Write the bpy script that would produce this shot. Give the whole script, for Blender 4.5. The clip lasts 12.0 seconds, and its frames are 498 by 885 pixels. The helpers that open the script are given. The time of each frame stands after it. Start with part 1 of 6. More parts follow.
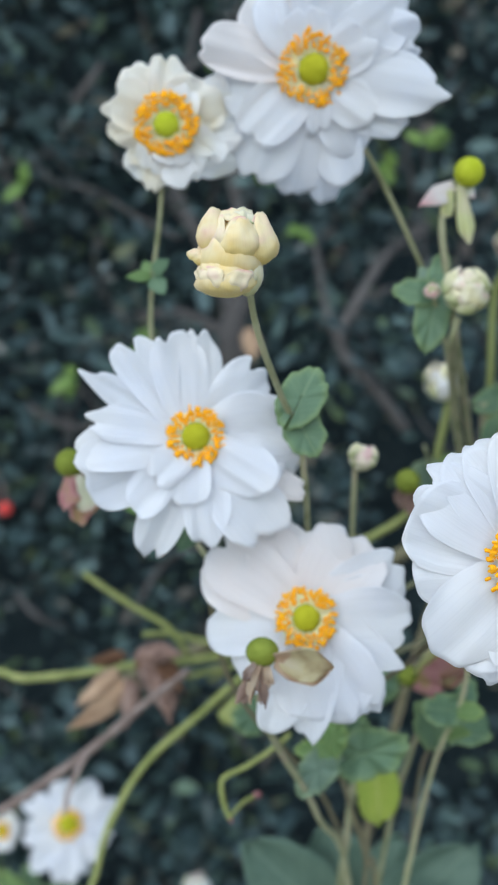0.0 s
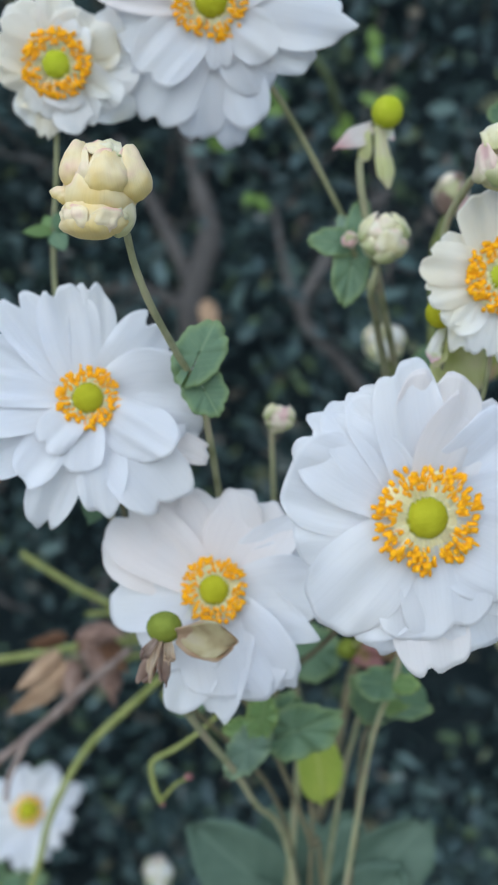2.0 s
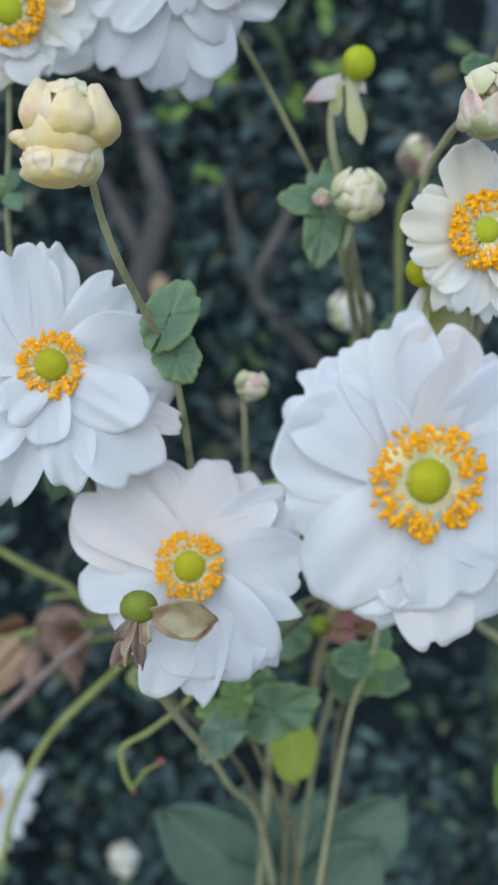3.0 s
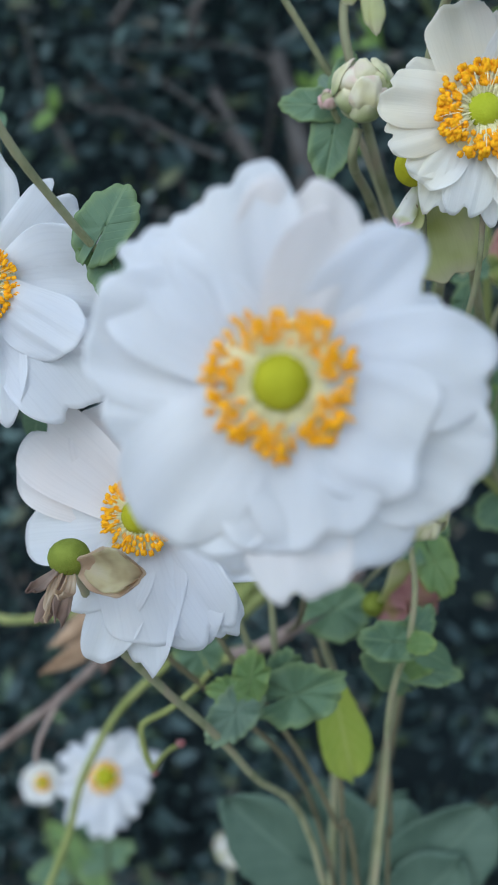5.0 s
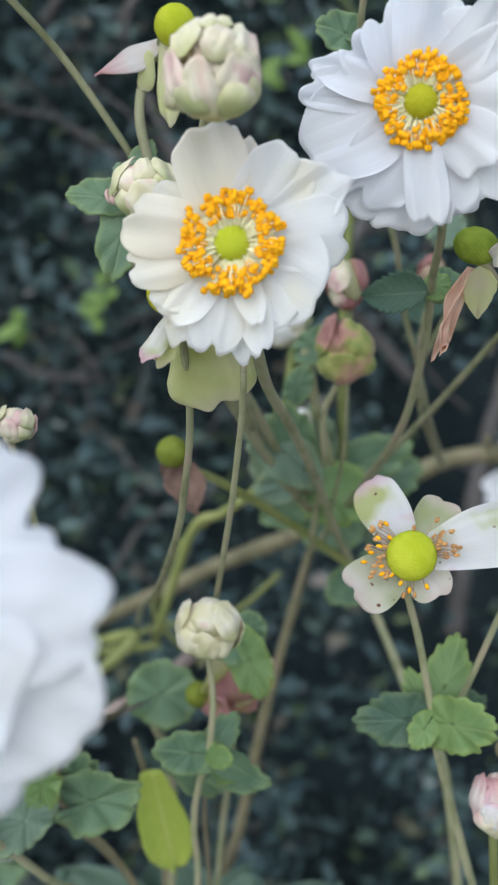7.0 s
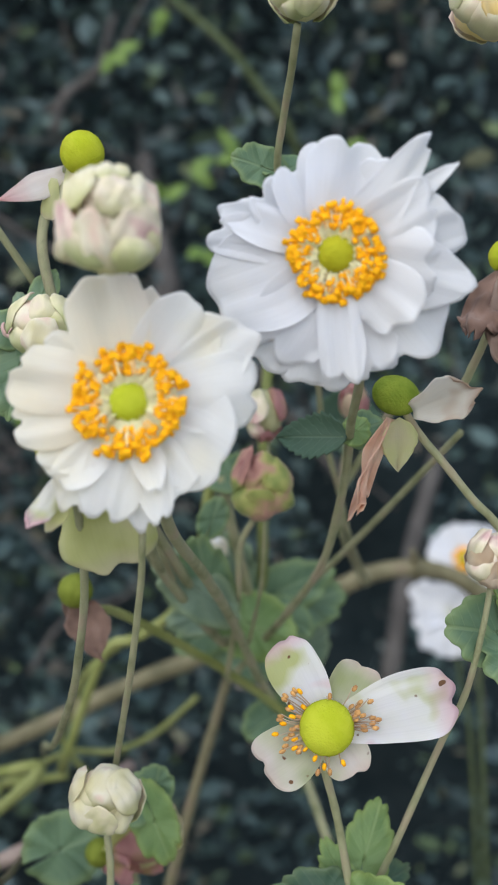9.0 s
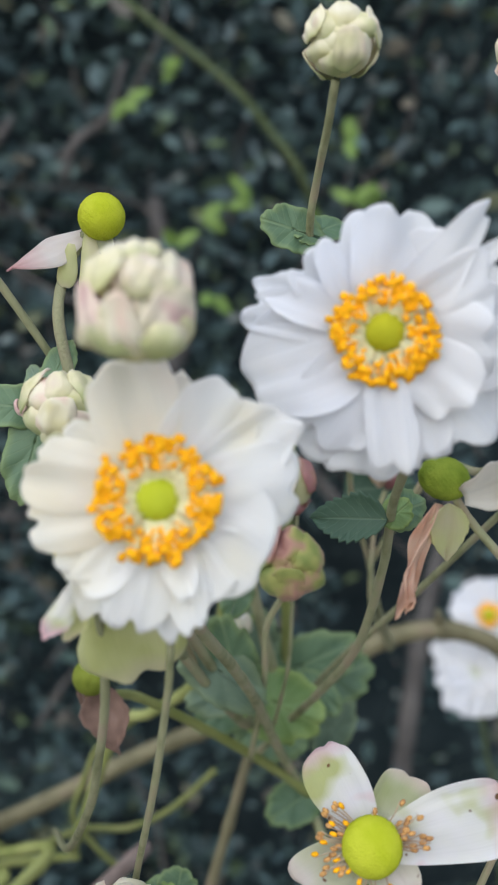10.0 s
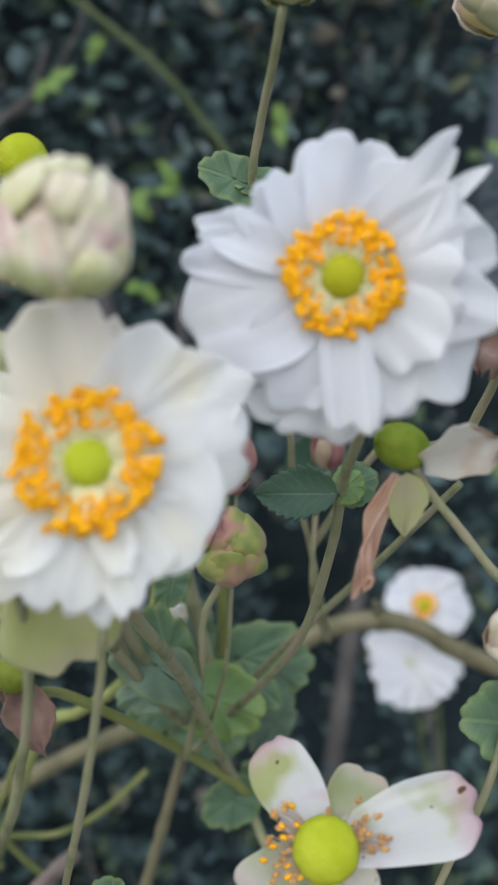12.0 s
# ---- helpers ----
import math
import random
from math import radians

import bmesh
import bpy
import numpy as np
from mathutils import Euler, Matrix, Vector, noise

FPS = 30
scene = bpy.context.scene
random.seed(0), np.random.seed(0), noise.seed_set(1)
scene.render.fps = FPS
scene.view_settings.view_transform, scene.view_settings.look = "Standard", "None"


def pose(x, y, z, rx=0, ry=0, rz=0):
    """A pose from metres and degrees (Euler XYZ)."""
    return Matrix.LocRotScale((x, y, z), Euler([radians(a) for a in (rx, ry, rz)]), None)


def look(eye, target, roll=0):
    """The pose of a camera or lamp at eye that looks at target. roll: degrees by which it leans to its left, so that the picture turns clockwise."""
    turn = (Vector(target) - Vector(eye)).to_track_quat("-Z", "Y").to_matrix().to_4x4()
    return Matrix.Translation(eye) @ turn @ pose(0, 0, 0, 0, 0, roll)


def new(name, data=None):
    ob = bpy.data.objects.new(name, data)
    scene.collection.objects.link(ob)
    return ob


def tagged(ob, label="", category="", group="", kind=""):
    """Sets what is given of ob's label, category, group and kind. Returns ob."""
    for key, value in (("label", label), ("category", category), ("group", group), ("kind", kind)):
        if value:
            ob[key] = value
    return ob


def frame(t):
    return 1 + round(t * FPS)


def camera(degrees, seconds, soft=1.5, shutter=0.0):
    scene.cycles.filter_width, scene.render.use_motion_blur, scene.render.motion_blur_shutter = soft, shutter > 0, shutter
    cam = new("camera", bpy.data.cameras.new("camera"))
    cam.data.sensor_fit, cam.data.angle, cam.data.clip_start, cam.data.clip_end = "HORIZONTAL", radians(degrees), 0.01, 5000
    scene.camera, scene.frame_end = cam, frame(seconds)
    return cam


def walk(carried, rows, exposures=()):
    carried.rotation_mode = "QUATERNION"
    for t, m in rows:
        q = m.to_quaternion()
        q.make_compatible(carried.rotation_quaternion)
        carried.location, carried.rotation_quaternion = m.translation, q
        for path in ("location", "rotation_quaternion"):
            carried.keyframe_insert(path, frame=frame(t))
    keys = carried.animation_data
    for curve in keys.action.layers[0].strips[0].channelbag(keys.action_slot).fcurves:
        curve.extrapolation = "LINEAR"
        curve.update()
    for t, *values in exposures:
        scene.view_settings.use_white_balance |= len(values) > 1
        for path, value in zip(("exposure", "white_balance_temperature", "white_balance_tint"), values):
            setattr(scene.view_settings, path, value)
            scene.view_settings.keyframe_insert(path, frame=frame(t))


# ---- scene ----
cam = camera(28.5, 12.0, soft=1.9)
PATH = [
    (0, (0.0127, 0.0089, 1.0136), (-0.0049, 1.0008, 0.8881), 1.34),
    (0.5, (0.0214, 0.0088, 1.0200), (-0.0044, 0.9997, 0.8884), 0.93),
    (1, (0.0100, 0.0105, 1.0212), (-0.0032, 1.0021, 0.8923), 0.80),
    (1.5, (-0.0061, 0.0225, 1.0171), (0.0461, 1.0114, 0.8777), 1.06),
    (2, (0.0349, 0.0273, 1.0062), (0.0334, 1.0167, 0.8607), 0.04),
    (2.5, (0.0307, 0.0371, 1.0042), (0.0596, 1.0234, 0.8415), -0.57),
    (2.7, (0.0270, 0.0384, 1.0028), (0.0784, 1.0233, 0.8373), -0.55),
    (4.3, (0.0787, 0.0702, 0.9843), (-0.0458, 1.0501, 0.8286), -1.43),
    (4.5, (0.0887, 0.0756, 0.9801), (-0.0888, 1.0474, 0.8250), -1.16),
    (5, (0.0824, 0.0748, 0.9802), (-0.0707, 1.0494, 0.8163), -1.79),
    (5.5, (0.0782, 0.0707, 0.9826), (-0.0414, 1.0475, 0.8052), -2.76),
    (6, (0.0950, 0.0789, 0.9869), (-0.0641, 1.0471, 0.7939), -1.72),
    (6.5, (0.1028, 0.0796, 0.9987), (-0.0048, 1.0579, 0.8214), -1.59),
    (7, (0.1242, 0.1011, 1.0084), (0.0073, 1.0778, 0.8283), 0.71),
    (7.5, (0.1204, 0.1091, 1.0182), (0.0680, 1.0918, 0.8405), 0.56),
    (7.7, (0.1147, 0.1057, 1.0176), (0.0984, 1.0936, 0.8634), 0.24),
    (9.3, (0.1318, 0.1278, 1.0234), (0.0704, 1.1222, 0.9377), 2.53),
    (9.5, (0.1337, 0.1329, 1.0246), (0.0671, 1.1281, 0.9526), 2.67),
    (10, (0.1209, 0.1376, 1.0297), (0.0618, 1.1339, 0.9683), 1.76),
    (10.5, (0.1201, 0.1419, 1.0295), (0.0845, 1.1397, 0.9737), 1.62),
    (11, (0.1217, 0.1461, 1.0287), (0.1183, 1.1446, 0.9741), 1.88),
    (11.5, (0.1230, 0.1487, 1.0304), (0.1440, 1.1462, 0.9625), 2.03),
    (12, (0.1178, 0.1546, 1.0228), (0.1335, 1.1527, 0.9623), 1.76),
]
EXPOSURES = [(0.0, -0.21, 5500, 5), (2.5, -0.39, 5450, 5), (5.5, -0.43, 5300, 4), (6.5, -0.23, 5580, 6.5), (7.0, -0.11, 5720, 7.6), (7.5, -0.12, 5880, 9.4), (9.5, -0.13, 5950, 10), (10.5, -0.15, 5900, 10), (12.0, -0.25, 5860, 9)]
walk(cam, [(t, look(eye, target, roll)) for t, eye, target, roll in PATH], EXPOSURES)
cam.data.dof.use_dof = True
cam.data.dof.focus_distance = 0.205
cam.data.dof.aperture_fstop = 21.0

# ---- daylight: bright overcast sky, soft sun from above and behind the viewer ----
SUN_UP, SUN_ROUND = radians(38), radians(200)
world = bpy.data.worlds.new("sky")
scene.world = world
world.use_nodes = True
wn, wl = world.node_tree.nodes, world.node_tree.links
sky = wn.new("ShaderNodeTexSky")
sky.sky_type, sky.sun_disc = "NISHITA", False
sky.sun_elevation, sky.sun_rotation = SUN_UP, SUN_ROUND
sky.air_density, sky.dust_density = 1.3, 1.0
wn["Background"].inputs["Strength"].default_value = 0.15
wl.new(sky.outputs[0], wn["Background"].inputs["Color"])
sun_data = bpy.data.lights.new("sun", "SUN")
sun_data.energy, sun_data.angle, sun_data.color = 4.0, radians(110), (1.0, 0.95, 0.89)
sun = new("sun", sun_data)
sun_dir = Vector((math.sin(SUN_ROUND) * math.cos(SUN_UP), math.cos(SUN_ROUND) * math.cos(SUN_UP), math.sin(SUN_UP)))
sun.matrix_world = look(sun_dir * 10, (0, 0, 0))


# ---- materials ----
def material(name):
    m = bpy.data.materials.new(name)
    m.use_nodes = True
    return m, m.node_tree.nodes, m.node_tree.links, m.node_tree.nodes["Principled BSDF"]


def ramp(nodes, stops):
    r = nodes.new("ShaderNodeValToRGB")
    while len(r.color_ramp.elements) < len(stops):
        r.color_ramp.elements.new(0.5)
    for e, (p, c) in zip(r.color_ramp.elements, stops):
        e.position, e.color = p, (*c, 1)
    return r


def noise_node(nodes, links, scale, detail=3.0, coord="Object"):
    tc = nodes.new("ShaderNodeTexCoord")
    n = nodes.new("ShaderNodeTexNoise")
    n.inputs["Scale"].default_value, n.inputs["Detail"].default_value = scale, detail
    links.new(tc.outputs[coord], n.inputs["Vector"])
    return n


def bump(nodes, links, src, dist, strength=1.0):
    b = nodes.new("ShaderNodeBump")
    b.inputs["Distance"].default_value, b.inputs["Strength"].default_value = dist, strength
    links.new(src, b.inputs["Height"])
    return b


def petal_material(name, stops, thin=0.62, rough=0.6, scale=45.0, base=None, edge=None, specks=False):
    """Thin petal skin: blotchy colour, fine veins along the length, some light through it."""
    m, n, l, p = material(name)
    blot = noise_node(n, l, scale, 2.0)
    r = ramp(n, stops)
    l.new(blot.outputs["Fac"], r.inputs["Fac"])
    uv = n.new("ShaderNodeTexCoord")
    sep = n.new("ShaderNodeSeparateXYZ")
    l.new(uv.outputs["UV"], sep.inputs[0])
    colour = r.outputs["Color"]
    for spot, (lo, hi, tint) in (("x", base or (0, 0, None)), ("x", edge or (0, 0, None))):
        if tint is None:
            continue
        mr = n.new("ShaderNodeMapRange")
        mr.inputs["From Min"].default_value, mr.inputs["From Max"].default_value = lo, hi
        l.new(sep.outputs["X"], mr.inputs["Value"])
        mix = n.new("ShaderNodeMix")
        mix.data_type = "RGBA"
        l.new(mr.outputs[0], mix.inputs["Factor"])
        l.new(colour, mix.inputs["A"])
        mix.inputs["B"].default_value = (*tint, 1)
        colour = mix.outputs["Result"]
    st = n.new("ShaderNodeMapping")
    st.inputs["Scale"].default_value = (1.4, 34.0, 1.0)
    l.new(uv.outputs["UV"], st.inputs["Vector"])
    vein = n.new("ShaderNodeTexNoise")
    vein.inputs["Scale"].default_value, vein.inputs["Detail"].default_value = 1.0, 3.0
    l.new(st.outputs[0], vein.inputs["Vector"])
    faint = n.new("ShaderNodeMapRange")
    faint.inputs["From Min"].default_value, faint.inputs["From Max"].default_value = 0.48, 0.72
    faint.inputs["To Min"].default_value, faint.inputs["To Max"].default_value = 1.0, 0.955
    l.new(vein.outputs["Fac"], faint.inputs["Value"])
    dim = n.new("ShaderNodeVectorMath")
    dim.operation = "SCALE"
    l.new(colour, dim.inputs[0])
    l.new(faint.outputs[0], dim.inputs["Scale"])
    colour = dim.outputs["Vector"]
    if specks:
        spot = noise_node(n, l, 420.0, 1.0)
        few = n.new("ShaderNodeMapRange")
        few.inputs["From Min"].default_value, few.inputs["From Max"].default_value = 0.73, 0.77
        l.new(spot.outputs["Fac"], few.inputs["Value"])
        mix = n.new("ShaderNodeMix")
        mix.data_type = "RGBA"
        l.new(few.outputs[0], mix.inputs["Factor"])
        l.new(colour, mix.inputs["A"])
        mix.inputs["B"].default_value = (0.26, 0.14, 0.07, 1)
        colour = mix.outputs["Result"]
    l.new(colour, p.inputs["Base Color"])
    p.inputs["Roughness"].default_value = rough
    p.inputs["Specular IOR Level"].default_value = 0.25
    p.inputs["Sheen Weight"].default_value = 0.15
    b = bump(n, l, vein.outputs["Fac"], 0.0004, 0.16)
    l.new(b.outputs[0], p.inputs["Normal"])
    t = n.new("ShaderNodeBsdfTranslucent")
    l.new(colour, t.inputs["Color"])
    l.new(b.outputs[0], t.inputs["Normal"])
    ms = n.new("ShaderNodeMixShader")
    ms.inputs[0].default_value = thin
    l.new(p.outputs[0], ms.inputs[1])
    l.new(t.outputs[0], ms.inputs[2])
    l.new(ms.outputs[0], n["Material Output"].inputs["Surface"])
    return m


def plant_material(name, stops, scale=60.0, rough=0.55, relief=0.0002, thin=0.0, spread=0.15, spec=0.35, streak=None):
    """Green or dry plant skin with blotches, fine grain and a shade of its own for each piece."""
    m, n, l, p = material(name)
    big = noise_node(n, l, scale, 4.0)
    if streak:
        mp = n.new("ShaderNodeMapping")
        mp.inputs["Scale"].default_value = streak
        l.new(big.inputs["Vector"].links[0].from_socket, mp.inputs["Vector"])
        l.new(mp.outputs[0], big.inputs["Vector"])
    r = ramp(n, stops)
    l.new(big.outputs["Fac"], r.inputs["Fac"])
    info = n.new("ShaderNodeObjectInfo")
    mr = n.new("ShaderNodeMapRange")
    mr.inputs["To Min"].default_value, mr.inputs["To Max"].default_value = 1 - spread, 1 + spread
    l.new(info.outputs["Random"], mr.inputs["Value"])
    hs = n.new("ShaderNodeHueSaturation")
    l.new(mr.outputs[0], hs.inputs["Value"])
    l.new(r.outputs["Color"], hs.inputs["Color"])
    l.new(hs.outputs["Color"], p.inputs["Base Color"])
    p.inputs["Roughness"].default_value = rough
    p.inputs["Specular IOR Level"].default_value = spec
    fine = noise_node(n, l, scale * 14, 3.0)
    b = bump(n, l, fine.outputs["Fac"], relief, 0.6)
    l.new(b.outputs[0], p.inputs["Normal"])
    if thin:
        t = n.new("ShaderNodeBsdfTranslucent")
        l.new(hs.outputs["Color"], t.inputs["Color"])
        ms = n.new("ShaderNodeMixShader")
        ms.inputs[0].default_value = thin
        l.new(p.outputs[0], ms.inputs[1])
        l.new(t.outputs[0], ms.inputs[2])
        l.new(ms.outputs[0], n["Material Output"].inputs["Surface"])
    return m


def leaf_material(name, dark, light, rib, thin=0.2, rough=0.5, spec=0.4):
    """Leaf blade: mottled green with a paler midrib and side veins, from the blade's own coordinates."""
    m, n, l, p = material(name)
    blot = noise_node(n, l, 70.0, 4.0)
    r = ramp(n, [(0.3, dark), (0.7, light)])
    l.new(blot.outputs["Fac"], r.inputs["Fac"])
    uv = n.new("ShaderNodeTexCoord")
    sep = n.new("ShaderNodeSeparateXYZ")
    l.new(uv.outputs["UV"], sep.inputs[0])
    ctr = n.new("ShaderNodeMath")
    ctr.operation = "SUBTRACT"
    ctr.inputs[1].default_value = 0.5
    l.new(sep.outputs["Y"], ctr.inputs[0])
    ab = n.new("ShaderNodeMath")
    ab.operation = "ABSOLUTE"
    l.new(ctr.outputs[0], ab.inputs[0])
    side = n.new("ShaderNodeMath")
    side.operation = "MULTIPLY_ADD"
    side.inputs[1].default_value = -0.55
    l.new(ab.outputs[0], side.inputs[0])
    l.new(sep.outputs["X"], side.inputs[2])
    wave = n.new("ShaderNodeMath")
    wave.operation = "SINE"
    mul = n.new("ShaderNodeMath")
    mul.operation = "MULTIPLY"
    mul.inputs[1].default_value = 46.0
    l.new(side.outputs[0], mul.inputs[0])
    l.new(mul.outputs[0], wave.inputs[0])
    side_vein = n.new("ShaderNodeMapRange")
    side_vein.inputs["From Min"].default_value, side_vein.inputs["From Max"].default_value = 0.86, 1.0
    side_vein.inputs["To Max"].default_value = 0.28
    l.new(wave.outputs[0], side_vein.inputs["Value"])
    mid = n.new("ShaderNodeMapRange")
    mid.inputs["From Min"].default_value, mid.inputs["From Max"].default_value = 0.035, 0.012
    mid.inputs["To Max"].default_value = 0.7
    l.new(ab.outputs[0], mid.inputs["Value"])
    mx = n.new("ShaderNodeMath")
    mx.operation = "MAXIMUM"
    l.new(side_vein.outputs[0], mx.inputs[0])
    l.new(mid.outputs[0], mx.inputs[1])
    mix = n.new("ShaderNodeMix")
    mix.data_type = "RGBA"
    l.new(mx.outputs[0], mix.inputs["Factor"])
    l.new(r.outputs["Color"], mix.inputs["A"])
    mix.inputs["B"].default_value = (*rib, 1)
    rim = n.new("ShaderNodeUVMap")
    rim.uv_map = "Rim"
    rim_x = n.new("ShaderNodeSeparateXYZ")
    l.new(rim.outputs["UV"], rim_x.inputs[0])
    margin = n.new("ShaderNodeMapRange")
    margin.inputs["From Min"].default_value, margin.inputs["From Max"].default_value = 0.72, 1.0
    margin.inputs["To Max"].default_value = 0.55
    l.new(rim_x.outputs["X"], margin.inputs["Value"])
    body = mix
    mix = n.new("ShaderNodeMix")
    mix.data_type = "RGBA"
    l.new(margin.outputs[0], mix.inputs["Factor"])
    l.new(body.outputs["Result"], mix.inputs["A"])
    mix.inputs["B"].default_value = (rib[0] * 1.25, rib[1] * 1.15, rib[2] * 0.8, 1)
    l.new(mix.outputs["Result"], p.inputs["Base Color"])
    p.inputs["Roughness"].default_value = rough
    p.inputs["Specular IOR Level"].default_value = spec
    inv = n.new("ShaderNodeMath")
    inv.operation = "SUBTRACT"
    inv.inputs[0].default_value = 1.0
    l.new(mx.outputs[0], inv.inputs[1])
    b = bump(n, l, inv.outputs[0], 0.0005, 0.5)
    l.new(b.outputs[0], p.inputs["Normal"])
    t = n.new("ShaderNodeBsdfTranslucent")
    l.new(mix.outputs["Result"], t.inputs["Color"])
    ms = n.new("ShaderNodeMixShader")
    ms.inputs[0].default_value = thin
    l.new(p.outputs[0], ms.inputs[1])
    l.new(t.outputs[0], ms.inputs[2])
    l.new(ms.outputs[0], n["Material Output"].inputs["Surface"])
    return m


WHITE = petal_material("white_petal", [(0.3, (0.89, 0.895, 0.92)), (0.7, (0.94, 0.93, 0.92))], base=(0.22, 0.0, (0.80, 0.82, 0.62)))
BLUSH = petal_material("blush_petal", [(0.3, (0.92, 0.90, 0.89)), (0.7, (0.95, 0.90, 0.87))], base=(0.22, 0.0, (0.80, 0.82, 0.62)))
CREAM = petal_material("cream_petal", [(0.33, (0.95, 0.92, 0.82)), (0.5, (0.95, 0.945, 0.93)), (0.72, (0.95, 0.93, 0.91))], base=(0.40, 0.0, (0.92, 0.88, 0.66)), scale=55)
WARM_CREAM = petal_material("warm_cream_petal", [(0.33, (0.95, 0.90, 0.77)), (0.55, (0.95, 0.925, 0.86)), (0.72, (0.94, 0.895, 0.84))], base=(0.40, 0.0, (0.92, 0.87, 0.58)), scale=55)
BUD_CREAM = petal_material("bud_cream_petal", [(0.32, (0.74, 0.68, 0.40)), (0.55, (0.84, 0.78, 0.60)), (0.70, (0.76, 0.56, 0.46))], thin=0.25, base=(0.45, 0.0, (0.52, 0.52, 0.22)), scale=140)
YELLOWISH = petal_material("bud_petal", [(0.3, (0.84, 0.62, 0.22)), (0.52, (0.87, 0.74, 0.45)), (0.70, (0.85, 0.60, 0.46))], thin=0.25, scale=140, base=(0.45, 0.0, (0.76, 0.62, 0.20)))
BUD_BLUSH = petal_material("bud_blush_petal", [(0.3, (0.86, 0.70, 0.36)), (0.52, (0.88, 0.77, 0.52)), (0.70, (0.86, 0.64, 0.52))], thin=0.25, scale=140, edge=(0.80, 1.03, (0.80, 0.46, 0.40)))
BUD_GREEN = petal_material("bud_green_petal", [(0.3, (0.56, 0.54, 0.26)), (0.5, (0.76, 0.70, 0.46)), (0.68, (0.72, 0.60, 0.48))], thin=0.2, scale=160, base=(0.5, 0.05, (0.36, 0.41, 0.16)))
BUD_PINK = petal_material("bud_pink_petal", [(0.3, (0.66, 0.60, 0.38)), (0.48, (0.80, 0.70, 0.55)), (0.64, (0.70, 0.47, 0.43))], thin=0.2, scale=160, base=(0.5, 0.05, (0.46, 0.45, 0.24)))
OLD_PETAL = petal_material("fading_petal", [(0.34, (0.66, 0.68, 0.34)), (0.44, (0.90, 0.89, 0.84)), (0.60, (0.92, 0.90, 0.91)), (0.72, (0.84, 0.62, 0.64))], scale=85, edge=(0.78, 1.05, (0.82, 0.56, 0.60)), specks=True)
GREENISH = petal_material("greenish_petal", [(0.3, (0.52, 0.56, 0.30)), (0.5, (0.74, 0.73, 0.58)), (0.7, (0.86, 0.80, 0.76))], scale=90, edge=(0.80, 1.05, (0.78, 0.66, 0.60)), specks=True)
LIME_PETAL = petal_material("lime_petal", [(0.3, (0.60, 0.62, 0.24)), (0.55, (0.76, 0.76, 0.44)), (0.72, (0.80, 0.74, 0.56))], scale=90, edge=(0.8, 1.05, (0.70, 0.64, 0.48)))
HUSK = petal_material("husk_petal", [(0.3, (0.50, 0.40, 0.22)), (0.5, (0.70, 0.64, 0.40)), (0.75, (0.80, 0.75, 0.58))], scale=150, rough=0.7, edge=(0.82, 1.03, (0.36, 0.23, 0.12)))
ROSY = petal_material("rosy_petal", [(0.3, (0.80, 0.62, 0.58)), (0.5, (0.90, 0.83, 0.78)), (0.75, (0.92, 0.89, 0.86))], scale=110, edge=(0.55, 1.05, (0.76, 0.46, 0.46)))
PINK_DRY = petal_material("dry_pink_petal", [(0.3, (0.44, 0.20, 0.20)), (0.5, (0.62, 0.36, 0.34)), (0.72, (0.52, 0.40, 0.18))], scale=110, rough=0.8)
BROWN_DRY = petal_material("dry_brown_petal", [(0.3, (0.27, 0.18, 0.14)), (0.55, (0.48, 0.36, 0.29)), (0.75, (0.62, 0.52, 0.44))], scale=120, rough=0.85)
TAN_DRY = petal_material("dry_tan_petal", [(0.3, (0.52, 0.36, 0.24)), (0.55, (0.72, 0.60, 0.44)), (0.75, (0.80, 0.73, 0.62))], scale=110, rough=0.8)
PEACH_DRY = petal_material("dry_peach_petal", [(0.3, (0.66, 0.40, 0.26)), (0.5, (0.80, 0.58, 0.44)), (0.75, (0.86, 0.72, 0.58))], scale=130, rough=0.8)
ROSE_DRY = petal_material("dry_rose_petal", [(0.3, (0.13, 0.08, 0.06)), (0.55, (0.26, 0.165, 0.125)), (0.75, (0.38, 0.28, 0.23))], scale=130, rough=0.85, thin=0.25)
LEAF_TAN = petal_material("dry_leaf_tan", [(0.3, (0.34, 0.22, 0.13)), (0.7, (0.52, 0.36, 0.23))], scale=90, rough=0.85, thin=0.2)
PAPER = petal_material("papery_petal", [(0.3, (0.66, 0.55, 0.44)), (0.46, (0.84, 0.80, 0.72)), (0.75, (0.90, 0.88, 0.84))], scale=100, rough=0.7, edge=(0.80, 1.04, (0.40, 0.26, 0.16)))
RUST = petal_material("rust_leaf", [(0.3, (0.16, 0.08, 0.05)), (0.7, (0.34, 0.19, 0.10))], scale=80, rough=0.85)
MOTTLED = petal_material("mottled_bud_petal", [(0.32, (0.13, 0.21, 0.045)), (0.48, (0.34, 0.34, 0.10)), (0.60, (0.46, 0.25, 0.19)), (0.72, (0.24, 0.10, 0.09))], scale=100, thin=0.15)

